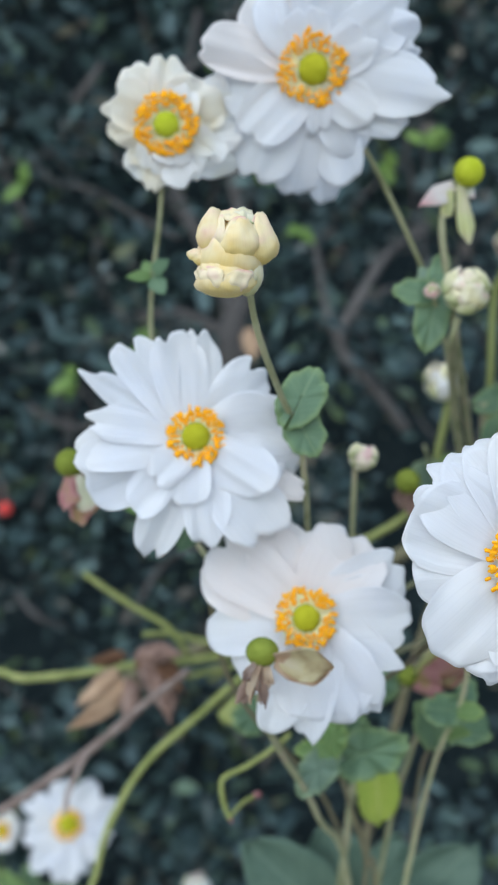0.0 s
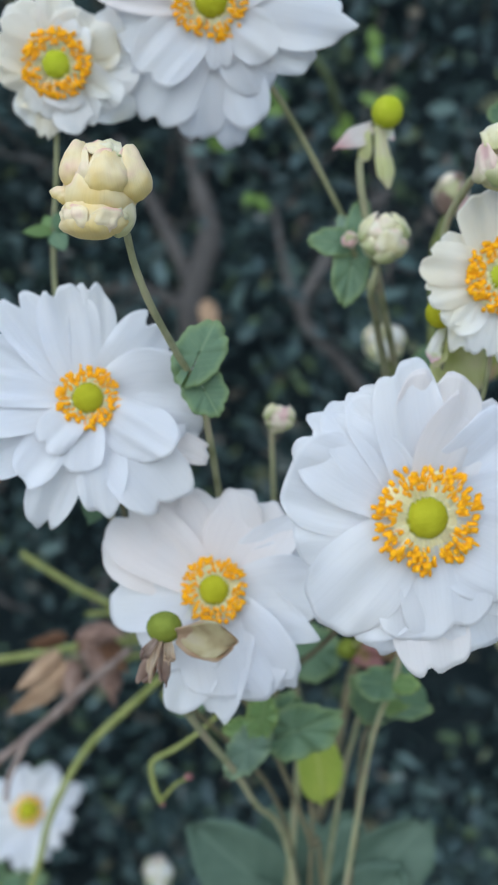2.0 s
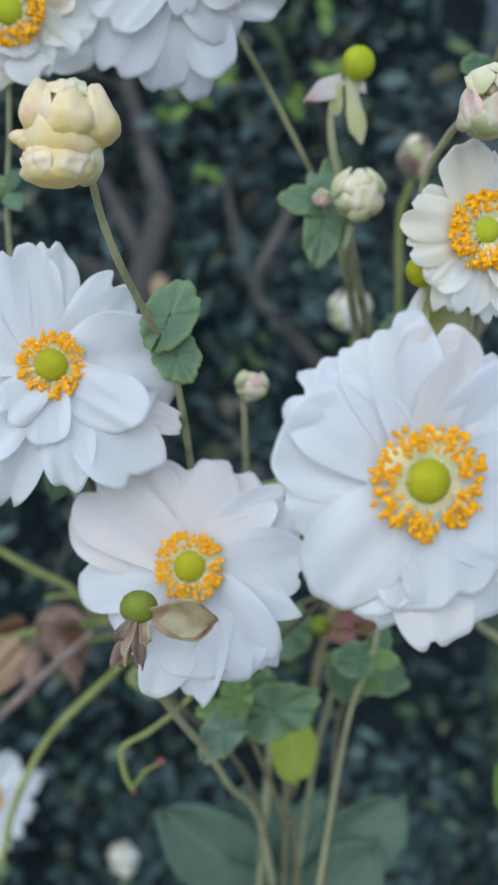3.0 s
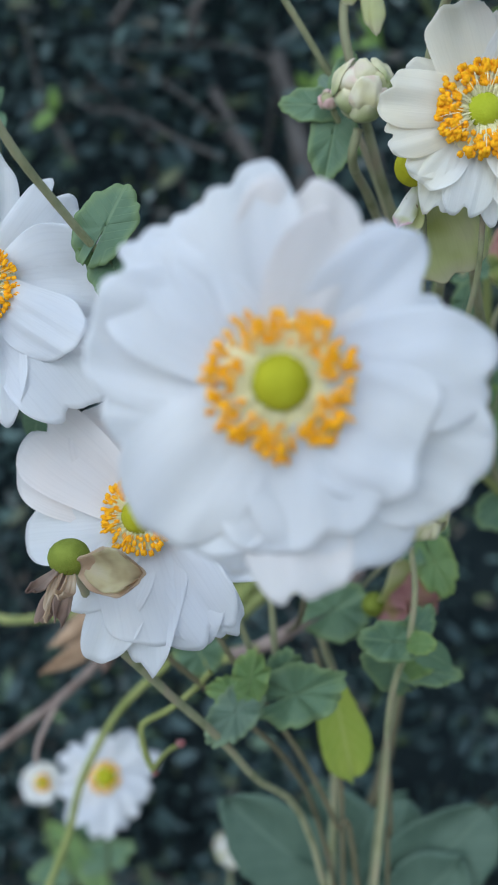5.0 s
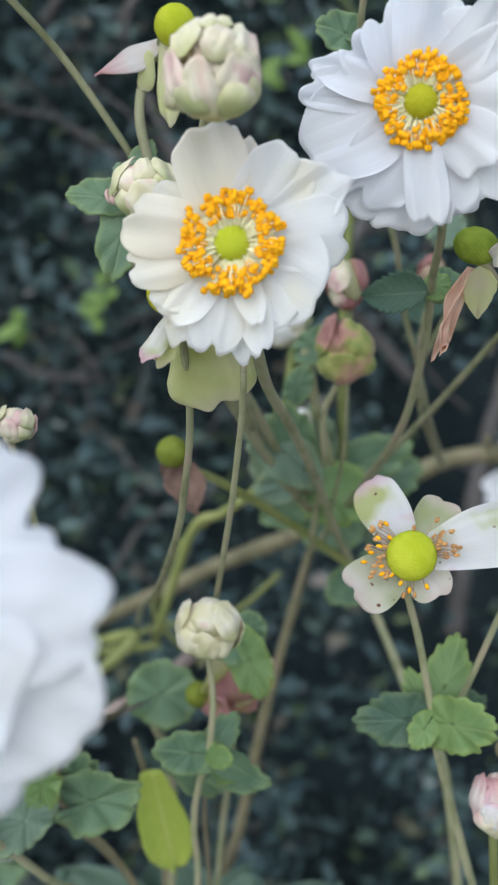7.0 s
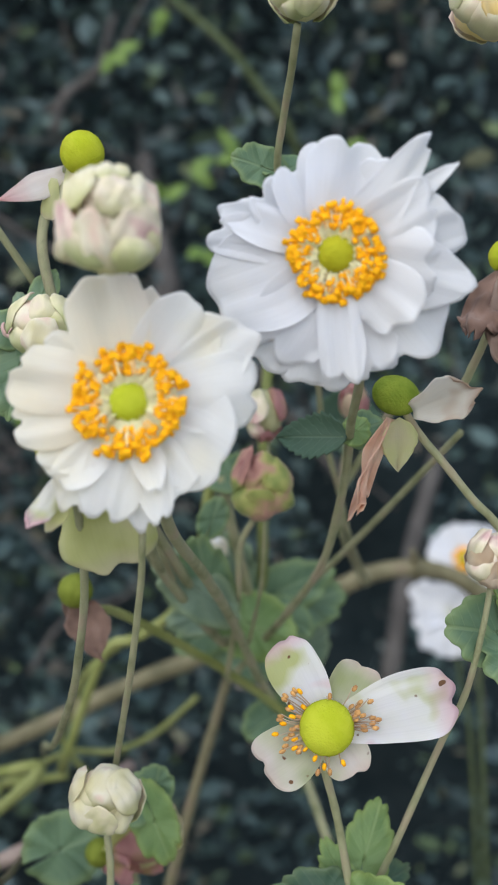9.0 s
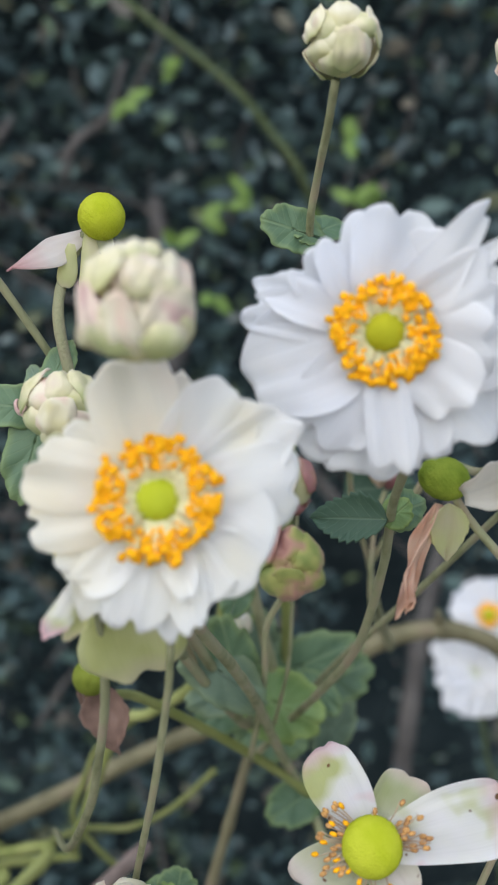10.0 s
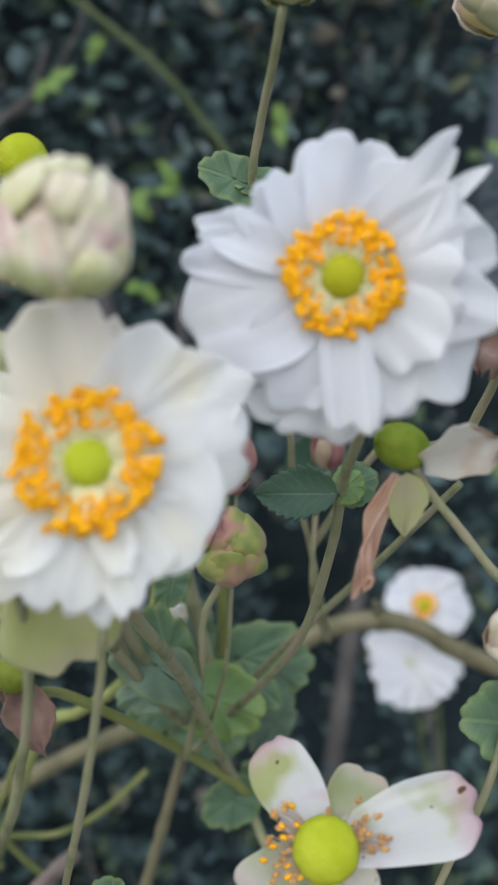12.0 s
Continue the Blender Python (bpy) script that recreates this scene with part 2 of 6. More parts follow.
STEM = plant_material("stem_skin", [(0.28, (0.18, 0.19, 0.085)), (0.5, (0.31, 0.31, 0.17)), (0.72, (0.35, 0.29, 0.19))], 160, 0.65, 0.0007, streak=(1, 1, 0.4))
STEM_GREEN = plant_material("green_stem_skin", [(0.3, (0.16, 0.185, 0.045)), (0.7, (0.28, 0.295, 0.10))], 90, 0.55, 0.0005, streak=(1, 1, 0.3))
STEM_BROWN = plant_material("brown_twig_skin", [(0.3, (0.16, 0.115, 0.095)), (0.7, (0.30, 0.235, 0.20))], 110, 0.75, 0.0004)
# cane skin, kept dark because low stalks share it with their shade included
CANE_AND_SHADE = plant_material("cane_and_shaded_stalk_skin", [(0.3, (0.105, 0.095, 0.048)), (0.55, (0.170, 0.150, 0.082)), (0.75, (0.18, 0.137, 0.093))], 60, 0.65, 0.0005)
BARK = plant_material("hedge_bark", [(0.3, (0.055, 0.050, 0.047)), (0.7, (0.12, 0.110, 0.102))], 25, 0.85, 0.002)
TWIG = plant_material("hedge_twig_skin", [(0.3, (0.056, 0.050, 0.045)), (0.7, (0.128, 0.114, 0.104))], 40, 0.85, 0.001)
LEAF = leaf_material("leaf_green", (0.085, 0.150, 0.083), (0.145, 0.230, 0.122), (0.20, 0.285, 0.15))
LEAF_BRIGHT = leaf_material("leaf_bright_green", (0.115, 0.200, 0.060), (0.190, 0.285, 0.095), (0.235, 0.325, 0.125))
LEAF_YELLOW = leaf_material("leaf_yellow_green", (0.30, 0.40, 0.05), (0.42, 0.48, 0.08), (0.50, 0.54, 0.16))
LEAF_DULL = leaf_material("leaf_dull_green", (0.119, 0.180, 0.119), (0.172, 0.242, 0.164), (0.205, 0.279, 0.197))

LEAF_LOW = leaf_material("leaf_low_green", (0.085, 0.138, 0.098), (0.130, 0.195, 0.138), (0.165, 0.235, 0.168))
LEAF_DEEP = leaf_material("leaf_deep_green", (0.042, 0.086, 0.052), (0.072, 0.130, 0.078), (0.13, 0.19, 0.12))
LEAF_FRESH = leaf_material("leaf_fresh_green", (0.12, 0.21, 0.035), (0.18, 0.27, 0.055), (0.20, 0.29, 0.08))

FILAMENT = plant_material("filament_skin", [(0.3, (0.90, 0.82, 0.42)), (0.7, (0.94, 0.88, 0.58))], 200, 0.6, thin=0.08)
ANTHER = plant_material("anther_skin", [(0.3, (0.97, 0.41, 0.004)), (0.7, (0.98, 0.53, 0.010))], 900, 0.85, 0.0001, spread=0.10, spec=0.08, thin=0.1)
ANTHER_DRY = plant_material("dry_anther_skin", [(0.3, (0.40, 0.20, 0.08)), (0.7, (0.72, 0.40, 0.12))], 900, 0.8, 0.0003)


def pistil_material(name, low, high):
    m, n, l, p = material(name)
    tc = n.new("ShaderNodeTexCoord")
    v = n.new("ShaderNodeTexVoronoi")
    v.inputs["Scale"].default_value = 2600.0
    l.new(tc.outputs["Object"], v.inputs["Vector"])
    blot = noise_node(n, l, 260.0, 2.0)
    r = ramp(n, [(0.3, low), (0.7, high)])
    l.new(blot.outputs["Fac"], r.inputs["Fac"])
    l.new(r.outputs["Color"], p.inputs["Base Color"])
    p.inputs["Roughness"].default_value = 0.75
    p.inputs["Specular IOR Level"].default_value = 0.15
    inv = n.new("ShaderNodeMath")
    inv.operation = "SUBTRACT"
    inv.inputs[0].default_value = 1.0
    l.new(v.outputs["Distance"], inv.inputs[1])
    b = bump(n, l, inv.outputs[0], 0.0002, 0.6)
    l.new(b.outputs[0], p.inputs["Normal"])
    return m


PISTIL = pistil_material("pistil_green", (0.33, 0.32, 0.006), (0.41, 0.395, 0.014))
PISTIL_BRIGHT = pistil_material("pistil_lime", (0.38, 0.425, 0.012), (0.46, 0.49, 0.03))
PISTIL_OLD = pistil_material("pistil_old_green", (0.14, 0.20, 0.015), (0.25, 0.31, 0.035))
PISTIL_DULL = pistil_material("pistil_dull_green", (0.135, 0.165, 0.018), (0.21, 0.245, 0.035))
# dark copy of the green stem skin, with shade put into its colour
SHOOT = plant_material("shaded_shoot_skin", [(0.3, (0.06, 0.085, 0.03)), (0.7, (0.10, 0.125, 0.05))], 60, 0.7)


def hedge_leaf_material():
    m, n, l, p = material("hedge_leaf")
    g = n.new("ShaderNodeNewGeometry")
    r = ramp(n, [(0.0, (0.026, 0.048, 0.050)), (0.45, (0.042, 0.074, 0.076)), (0.80, (0.070, 0.115, 0.104)), (0.90, (0.10, 0.145, 0.055)), (0.96, (0.13, 0.105, 0.085)), (1.0, (0.16, 0.20, 0.19))])
    l.new(g.outputs["Random Per Island"], r.inputs["Fac"])
    l.new(r.outputs["Color"], p.inputs["Base Color"])
    p.inputs["Roughness"].default_value = 0.6
    blot = noise_node(n, l, 60.0, 3.0)
    b = bump(n, l, blot.outputs["Fac"], 0.002, 0.5)
    l.new(b.outputs[0], p.inputs["Normal"])
    return m


HEDGE_LEAF = hedge_leaf_material()
BERRY = plant_material("berry_red", [(0.3, (0.45, 0.03, 0.03)), (0.7, (0.6, 0.06, 0.04))], 80, 0.35)
# near-black colour that puts the hedge's inner shade onto one sheet
HEDGE_SHADE = plant_material("hedge_shade_paint", [(0.3, (0.011, 0.019, 0.022)), (0.7, (0.028, 0.040, 0.043))], 22, 0.95, 0.01, spec=0.2)
GROUND_BOUNCE = plant_material("bounce_ground", [(0.3, (0.24, 0.22, 0.20)), (0.7, (0.38, 0.36, 0.33))], 6, 0.95, 0.01)
STONE = plant_material("grey_stone", [(0.3, (0.10, 0.115, 0.135)), (0.7, (0.16, 0.175, 0.20))], 9, 0.9, 0.003)


# ---- building helpers ----
def thing(name, loc, label, category, group="", kind=""):
    e = new(name)
    e.empty_display_size = 0.01
    e.location = loc
    return tagged(e, label, category, group, kind)


def part(name, bm, mat, parent, label="", smooth=True, thick=0.0):
    """Links a bmesh in world coordinates as one mesh object under a thing or part."""
    me = bpy.data.meshes.new(name)
    bm.to_mesh(me)
    bm.free()
    for mt in mat if isinstance(mat, (list, tuple)) else (mat,):
        me.materials.append(mt)
    if smooth:
        me.polygons.foreach_set("use_smooth", [True] * len(me.polygons))
    ob = new(name, me)
    if parent is not None:
        ob.parent = parent
        root = parent
        at = Vector(root.location)
        while root.parent is not None:
            root = root.parent
            at = at + Vector(root.location)
        ob.matrix_parent_inverse = Matrix.Translation(-at)
    if label:
        ob["label"] = label
    if thick:
        md = ob.modifiers.new("thickness", "SOLIDIFY")
        md.thickness, md.offset = thick, 0.0
    return ob


def frame_of(normal, up=(0, 0, 1)):
    """Axes of a disc that faces along normal: right, up, out."""
    z = Vector(normal).normalized()
    x = Vector(up).cross(z).normalized()
    y = z.cross(x)
    return Matrix((x, y, z)).transposed().to_4x4()


def petal_width(u):
    w = 0.34 + 0.66 * min(1.0, u / 0.6) ** 0.8
    c = 0.74
    return w * (math.sqrt(max(0.0, 1 - ((u - c) / (1 - c)) ** 2)) ** 0.5 if u > c else 1.0)


def pointed_width(u):
    return (0.25 + 0.75 * min(1.0, u / 0.45)) * (1 - max(0.0, (u - 0.35) / 0.65) ** 1.5)


def leaf_width(u):
    return math.sin(math.pi * min(1.0, u) ** 0.72) ** 0.75 * (1 + 0.09 * abs(math.sin(u * 17)))


def toothed_width(u):
    return math.sin(math.pi * min(1.0, u) ** 0.72) ** 0.75 * (0.90 + 0.20 * ((u * 9) % 1.0) * (u < 0.98))


def broad_width(u):
    return (0.42 + 0.58 * math.sin(1.5708 * min(1.0, u / 0.6))) * math.sqrt(max(0.0, 1 - max(0.0, (u - 0.55) / 0.45) ** 2.2)) * (1 + 0.07 * abs(math.sin(u * 21)))


def sheet(rows, uv, bm, rim=None):
    for i in range(len(rows) - 1):
        for j in range(len(rows[0]) - 1):
            four = [rows[i][j], rows[i + 1][j], rows[i + 1][j + 1], rows[i][j + 1]]
            f = bm.faces.new([q[0] for q in four])
            for lp, q in zip(f.loops, four):
                lp[uv].uv = (q[1], q[2])
                if rim:
                    lp[rim].uv = (q[3], 0)


def blade(length, width, outline, rise=0.0, bend=0.0, cup=0.0, ripple=0.0, notch=0.0, twist=0.0, nu=19, nv=15, seed=0, ruffle=0.0, curl=0.0, crinkle=0.0):
    """A thin blade along +x, facing +z: petals and leaves. rise, bend: slope and curve of its length; cup: hollow across;
    ripple: folds along it; ruffle: waviness of its rim; curl: how its tip turns up or down."""
    rnd = random.Random(seed)
    ph, ph2, ph3 = (rnd.uniform(0, 6.28) for _ in range(3))
    folds = [(rnd.uniform(-0.8, 0.8), rnd.uniform(0.14, 0.34), rnd.uniform(-1, 1)) for _ in range(4)]
    bm = bmesh.new()
    uv = bm.loops.layers.uv.new("UVMap")
    rows = []
    for i in range(nu):
        s = i / (nu - 1)
        u = 1 - (1 - s) ** 1.35
        blunt = outline is petal_width
        half = max(width * 0.5 * outline(min(u, 0.982) if blunt else u), width * 0.006)
        line = []
        for j in range(nv):
            v = 2 * j / (nv - 1) - 1
            edge = 1 + (0.05 * math.sin(5 * u + ph + (2 if v > 0 else 0)) + ruffle * 0.5 * math.sin(13 * u + ph2 + 4 * (v > 0))) * abs(v)
            tip = 0.03 * math.sin(2.6 * v + ph2) + ruffle * (0.45 * math.sin(4.3 * v + ph) + 0.22 * math.sin(8.5 * v + ph3))
            tip -= (0.02 * v * v + 0.085 * v**4) * blunt
            tip += crinkle * 1.1 * noise.noise(Vector((v * 3.0, seed * 0.61, 2.0)))
            x = length * (u + u**4 * (tip - notch * math.exp(-(((v - 0.3 * math.sin(ph)) / 0.22) ** 2))))
            y = half * v * edge
            spine = length * (rise * u + bend * u * u + curl * max(0.0, u - 0.6) ** 2)
            z = cup * half * v * v
            z += ripple * width * u * (0.35 * math.sin(4.2 * v + ph) + sum(a * math.exp(-(((v - c) / w) ** 2)) for c, w, a in folds))
            z += crinkle * width * u * noise.noise(Vector((u * 5.0, v * 3.2, seed * 0.37)))
            z += ruffle * width * 0.32 * (abs(v) ** 3 + 0.6 * u**5) * math.sin(9 * u + 4 * v + ph3)
            a = twist * u
            line.append((bm.verts.new((x, y * math.cos(a) - z * math.sin(a), spine + z * math.cos(a) + y * math.sin(a))), u, (v + 1) / 2))
        rows.append(line)
    sheet(rows, uv, bm)
    return bm


def petal(length, width, rise=0.0, bend=0.0, cup=0.0, pleat=0.05, notch=0.0, twist=0.0, seed=0, curl=0.0, ruffle=0.05, pointed=False, nu=19, nv=27):
    """A flower petal along +x, facing +z: a narrow claw that widens into a round, softly lobed end, with pleats along it."""
    rnd = random.Random(seed)
    ph, ph2, ph3 = (rnd.uniform(0, 6.28) for _ in range(3))
    folds = [(rnd.uniform(-0.85, 0.85), rnd.uniform(0.08, 0.30), rnd.uniform(-1, 1)) for _ in range(7)]
    lobes = [(k, rnd.uniform(0, 6.28), rnd.uniform(0.3, 1.0) / k) for k in (2.2, 4.1, 6.3, 9.0)]
    side, dip = rnd.uniform(-0.07, 0.07), rnd.uniform(-0.3, 0.3)
    widest, power = (0.38, 1.35) if pointed else (rnd.uniform(0.60, 0.76), rnd.uniform(1.8, 2.6))
    bm = bmesh.new()
    uv = bm.loops.layers.uv.new("UVMap")
    rows = []
    for i in range(nu):
        s = 0.02 + 0.98 * (i / (nu - 1)) ** 0.85
        line = []
        for j in range(nv):
            v = math.sin(1.5708 * (2 * j / (nv - 1) - 1))
            a = abs(v)
            far = widest + (1 - widest) * max(0.0, 1 - a**power) ** (1 / power)
            far += (1 - v**4) * (ruffle * 1.5 * sum(h * math.sin(k * v + p) for k, p, h in lobes) - notch * math.exp(-(((v - dip) / 0.16) ** 2)))
            x = s * far
            half = width * 0.5 * (0.36 + 0.64 * math.sin(1.5708 * min(1.0, x / widest)))
            y = half * v * (1 + ruffle * 0.5 * a * math.sin(8 * x + ph3 + 3 * (v > 0))) + side * length * x * x
            z = cup * half * v * v * (0.3 + 0.7 * x)
            z += pleat * width * min(1.0, 1.6 * x) * (0.30 * math.sin(3.6 * v + ph) + 0.75 * sum(h * math.exp(-(((v - c) / w) ** 2)) for c, w, h in folds))
            z += ruffle * width * (0.7 * a**3 * math.sin(7 * x + ph3 + 2 * (v > 0)) + s**4 * (0.5 * math.sin(3.4 * v + ph2) + 0.25 * math.sin(7.5 * v + ph)))
            z += 0.025 * width * x * noise.noise(Vector((x * 3.5, v * 2.6, seed * 0.37)))
            spine = length * (rise * x + bend * x * x + curl * max(0.0, x - 0.55) ** 2)
            t = twist * x
            line.append((bm.verts.new((x * length, y * math.cos(t) - z * math.sin(t), spine + z * math.cos(t) + y * math.sin(t))), x, (v + 1) / 2))
        rows.append(line)
    sheet(rows, uv, bm)
    return bm


def fan_leaf(length, width, bend=0.0, cup=0.0, ripple=0.0, ruffle=0.0, seed=0, teeth=0.05, nu=9, nv=127):
    """A rounded bract: three scalloped lobes spread from the stalk along +x, facing +z."""
    rnd = random.Random(seed)
    ph, deep = rnd.uniform(0, 6.28), rnd.uniform(0.06, 0.16)
    rim = []
    for j in range(nv):
        a = radians(174) * (2 * j / (nv - 1) - 1)
        r = 1 - deep * math.exp(-((abs(a) - 0.62) / 0.16) ** 2) - 0.5 * deep * math.exp(-((abs(a) - 1.45) / 0.14) ** 2) + 0.04 * abs(math.sin(5.5 * a + ph)) + teeth * abs(math.sin(9 * a + ph)) ** 0.7 + 0.05 * math.sin(2 * a + ph)
        rim.append((r * math.cos(a), r * math.sin(a) * (1 - 0.3 * (abs(a) / 3.04) ** 4)))
    far = max(x for x, y in rim)
    wide = max(y for x, y in rim) - min(y for x, y in rim)
    bm = bmesh.new()
    uv = bm.loops.layers.uv.new("UVMap")
    rim_uv = bm.loops.layers.uv.new("Rim")
    rows = []
    for i in range(nu):
        u = 0.02 + 0.98 * i / (nu - 1)
        line = []
        for x, y in rim:
            px, py = 0.30 + 0.70 * u * x / far, u * y / wide
            z = cup * width * (px * px * 0.3 + py * py) + bend * length * px * px + ruffle * width * u**3 * math.sin(7 * x + 6 * y + ph) + 0.5 * ripple * width * u * (math.sin(9 * y + ph) + math.sin(6 * x + ph))
            line.append((bm.verts.new((px * length, py * width, z)), max(0.0, px), 0.5 + py, u))
        rows.append(line)
    sheet(rows, uv, bm, rim_uv)
    return bm


def catmull(points, steps=6):
    pts = [Vector(p) for p in points]
    ext = [2 * pts[0] - pts[1], *pts, 2 * pts[-1] - pts[-2]]
    out = []
    for i in range(1, len(ext) - 2):
        a, b, c, d = ext[i - 1 : i + 3]
        for k in range(steps):
            t = k / steps
            out.append(0.5 * (2 * b + (c - a) * t + (2 * a - 5 * b + 4 * c - d) * t * t + (3 * b - a - 3 * c + d) * t**3))
    return out + [pts[-1]]


def tube(points, r0, r1, sides=9, steps=6, rough=0.05, bm=None, seed=0, knots=0.0):
    """A tapered round stem along a smooth line through the points."""
    line = catmull(points, steps) if len(points) > 2 else [Vector(p) for p in points]
    bm = bm or bmesh.new()
    rnd = random.Random(seed)
    rings, side = [], Vector((1, 0.2, 0))
    for i, p in enumerate(line):
        d = (line[min(i + 1, len(line) - 1)] - line[max(i - 1, 0)]).normalized()
        side = (side - d * side.dot(d)).normalized()
        up = d.cross(side)
        r = (r0 + (r1 - r0) * i / (len(line) - 1)) * (1 + rnd.uniform(-rough, rough))
        if knots and i % 9 == 4:
            r *= 1 + knots
        rings.append([bm.verts.new(p + r * (math.cos(6.2832 * k / sides) * side + math.sin(6.2832 * k / sides) * up)) for k in range(sides)])
    for a, b in zip(rings, rings[1:]):
        for k in range(sides):
            bm.faces.new((a[k], a[(k + 1) % sides], b[(k + 1) % sides], b[k]))
    bm.faces.new(rings[0][::-1])
    bm.faces.new(rings[-1])
    return bm


def hairs(points, r0, r1, count, length, seed=0):
    """Fine pale down that stands off a stem."""
    line = catmull(points, 6)
    rnd = random.Random(seed)
    bm = bmesh.new()
    for _ in range(count):
        i = rnd.randrange(len(line) - 1)
        f = rnd.random()
        p = line[i].lerp(line[i + 1], f)
        d = (line[i + 1] - line[i]).normalized()
        q = Vector((rnd.gauss(0, 1), rnd.gauss(0, 1), rnd.gauss(0, 1)))
        q = (q - d * q.dot(d)).normalized()
        r = r0 + (r1 - r0) * (i + f) / len(line)
        w = d * 0.00011
        a, b = p + q * r * 0.9 - w, p + q * r * 0.9 + w
        c = p + q * (r + length * rnd.uniform(0.5, 1)) + d * rnd.uniform(-0.4, 0.4) * length
        e = p + q * r * 0.9 + q.cross(d) * 0.00008
        va, vb, vc, ve = (bm.verts.new(x) for x in (a, b, c, e))
        bm.faces.new((va, vb, vc))
        bm.faces.new((vb, ve, vc))
        bm.faces.new((ve, va, vc))
    return bm


DOWN = plant_material("stem_down", [(0.3, (0.5, 0.5, 0.38)), (0.7, (0.62, 0.6, 0.5))], 50, 0.8, thin=0.3)


def stem(parent, points, r0, r1, mat=None, fuzz=0, name="stem", label="", knots=0.0):
    ob = part(name, tube(points, r0, r1, seed=len(points), knots=knots), mat or STEM, parent, label)
    if fuzz:
        part("stem_hair", hairs(points, r0, r1, fuzz * 3, 0.0006, seed=fuzz), DOWN, ob)
    return ob


def blade_between(parent, name, base, tip, width, mat, face, outline=leaf_width, label="", thick=0.0003, **shape):
    """A leaf or loose petal from its base to its tip, with its upper side towards face."""
    base, tip = Vector(base), Vector(tip)
    x = (tip - base).normalized()
    z = Vector(face) - x * Vector(face).dot(x)
    z.normalize()
    m = Matrix((x, z.cross(x), z)).transposed().to_4x4()
    m.translation = base
    if outline is fan_leaf:
        shape = {k: v for k, v in shape.items() if k in ("bend", "cup", "ripple", "ruffle", "seed", "teeth")}
        bm = fan_leaf((tip - base).length, width, **shape)
    else:
        bm = blade((tip - base).length, width, outline, **shape)
    bmesh.ops.transform(bm, matrix=m, verts=bm.verts)
    return part(name, bm, mat, parent, label, thick=thick)


def knob(centre, r, squash=1.0, axis=(0, 0, 1), sub=4, rough=0.02, seed=0, grain=0):
    bm = bmesh.new()
    bmesh.ops.create_icosphere(bm, subdivisions=sub, radius=1.0)
    m = frame_of(axis, (0.3, 1, 0.1))
    dirs = [(math.sqrt(1 - z * z) * math.cos(2.39996 * i), math.sqrt(1 - z * z) * math.sin(2.39996 * i), z) for i, z in ((i, 1 - 2 * (i + 0.5) / grain) for i in range(grain))]
    if grain:
        near = (np.array([v.co[:] for v in bm.verts]) @ np.array(dirs).T).max(axis=1)
        wide = 3.6 / grain
        for v, c in zip(bm.verts, near):
            v.co *= 1 + 0.045 * max(0.0, 1 - 2 * (1 - c) / wide)
    for v in bm.verts:
        n = 1 + rough * noise.noise(v.co * 4 + Vector((seed, 0, 0)))
        v.co = m @ (Vector((v.co.x, v.co.y, v.co.z * squash)) * r * n) + Vector(centre)
    return bm


def stamen_mesh(name, reach, anther):
    """One stamen along +x: a pale thread and a two-lobed pollen sac at its end."""
    bm = tube([(reach * 0.25, 0, 0), (reach * 0.6, 0, reach * 0.16), (reach, 0, reach * 0.12)], 0.00010, 0.00009, sides=5, steps=2)
    count = len(bm.faces)
    for off in (-0.32, 0.32):
        lobe = bmesh.ops.create_icosphere(bm, subdivisions=1, radius=1.0)["verts"]
        for v in lobe:
            v.co = Vector((reach + v.co.x * anther * 0.85, (v.co.y * 0.55 + off) * anther, reach * 0.12 + v.co.z * anther * 0.5))
    bm.faces.ensure_lookup_table()
    for f in list(bm.faces)[count:]:
        f.material_index = 1
    me = bpy.data.meshes.new(name)
    bm.to_mesh(me)
    bm.free()
    me.materials.append(FILAMENT)
    me.materials.append(ANTHER)
    me.polygons.foreach_set("use_smooth", [True] * len(me.polygons))
    return me


STAMENS = [(0.001 * r, stamen_mesh("stamen", 0.001 * r, 0.00078 + 0.00005 * k)) for k, r in enumerate((3.2, 4.5, 6.0, 7.5, 9.0, 10.5))]


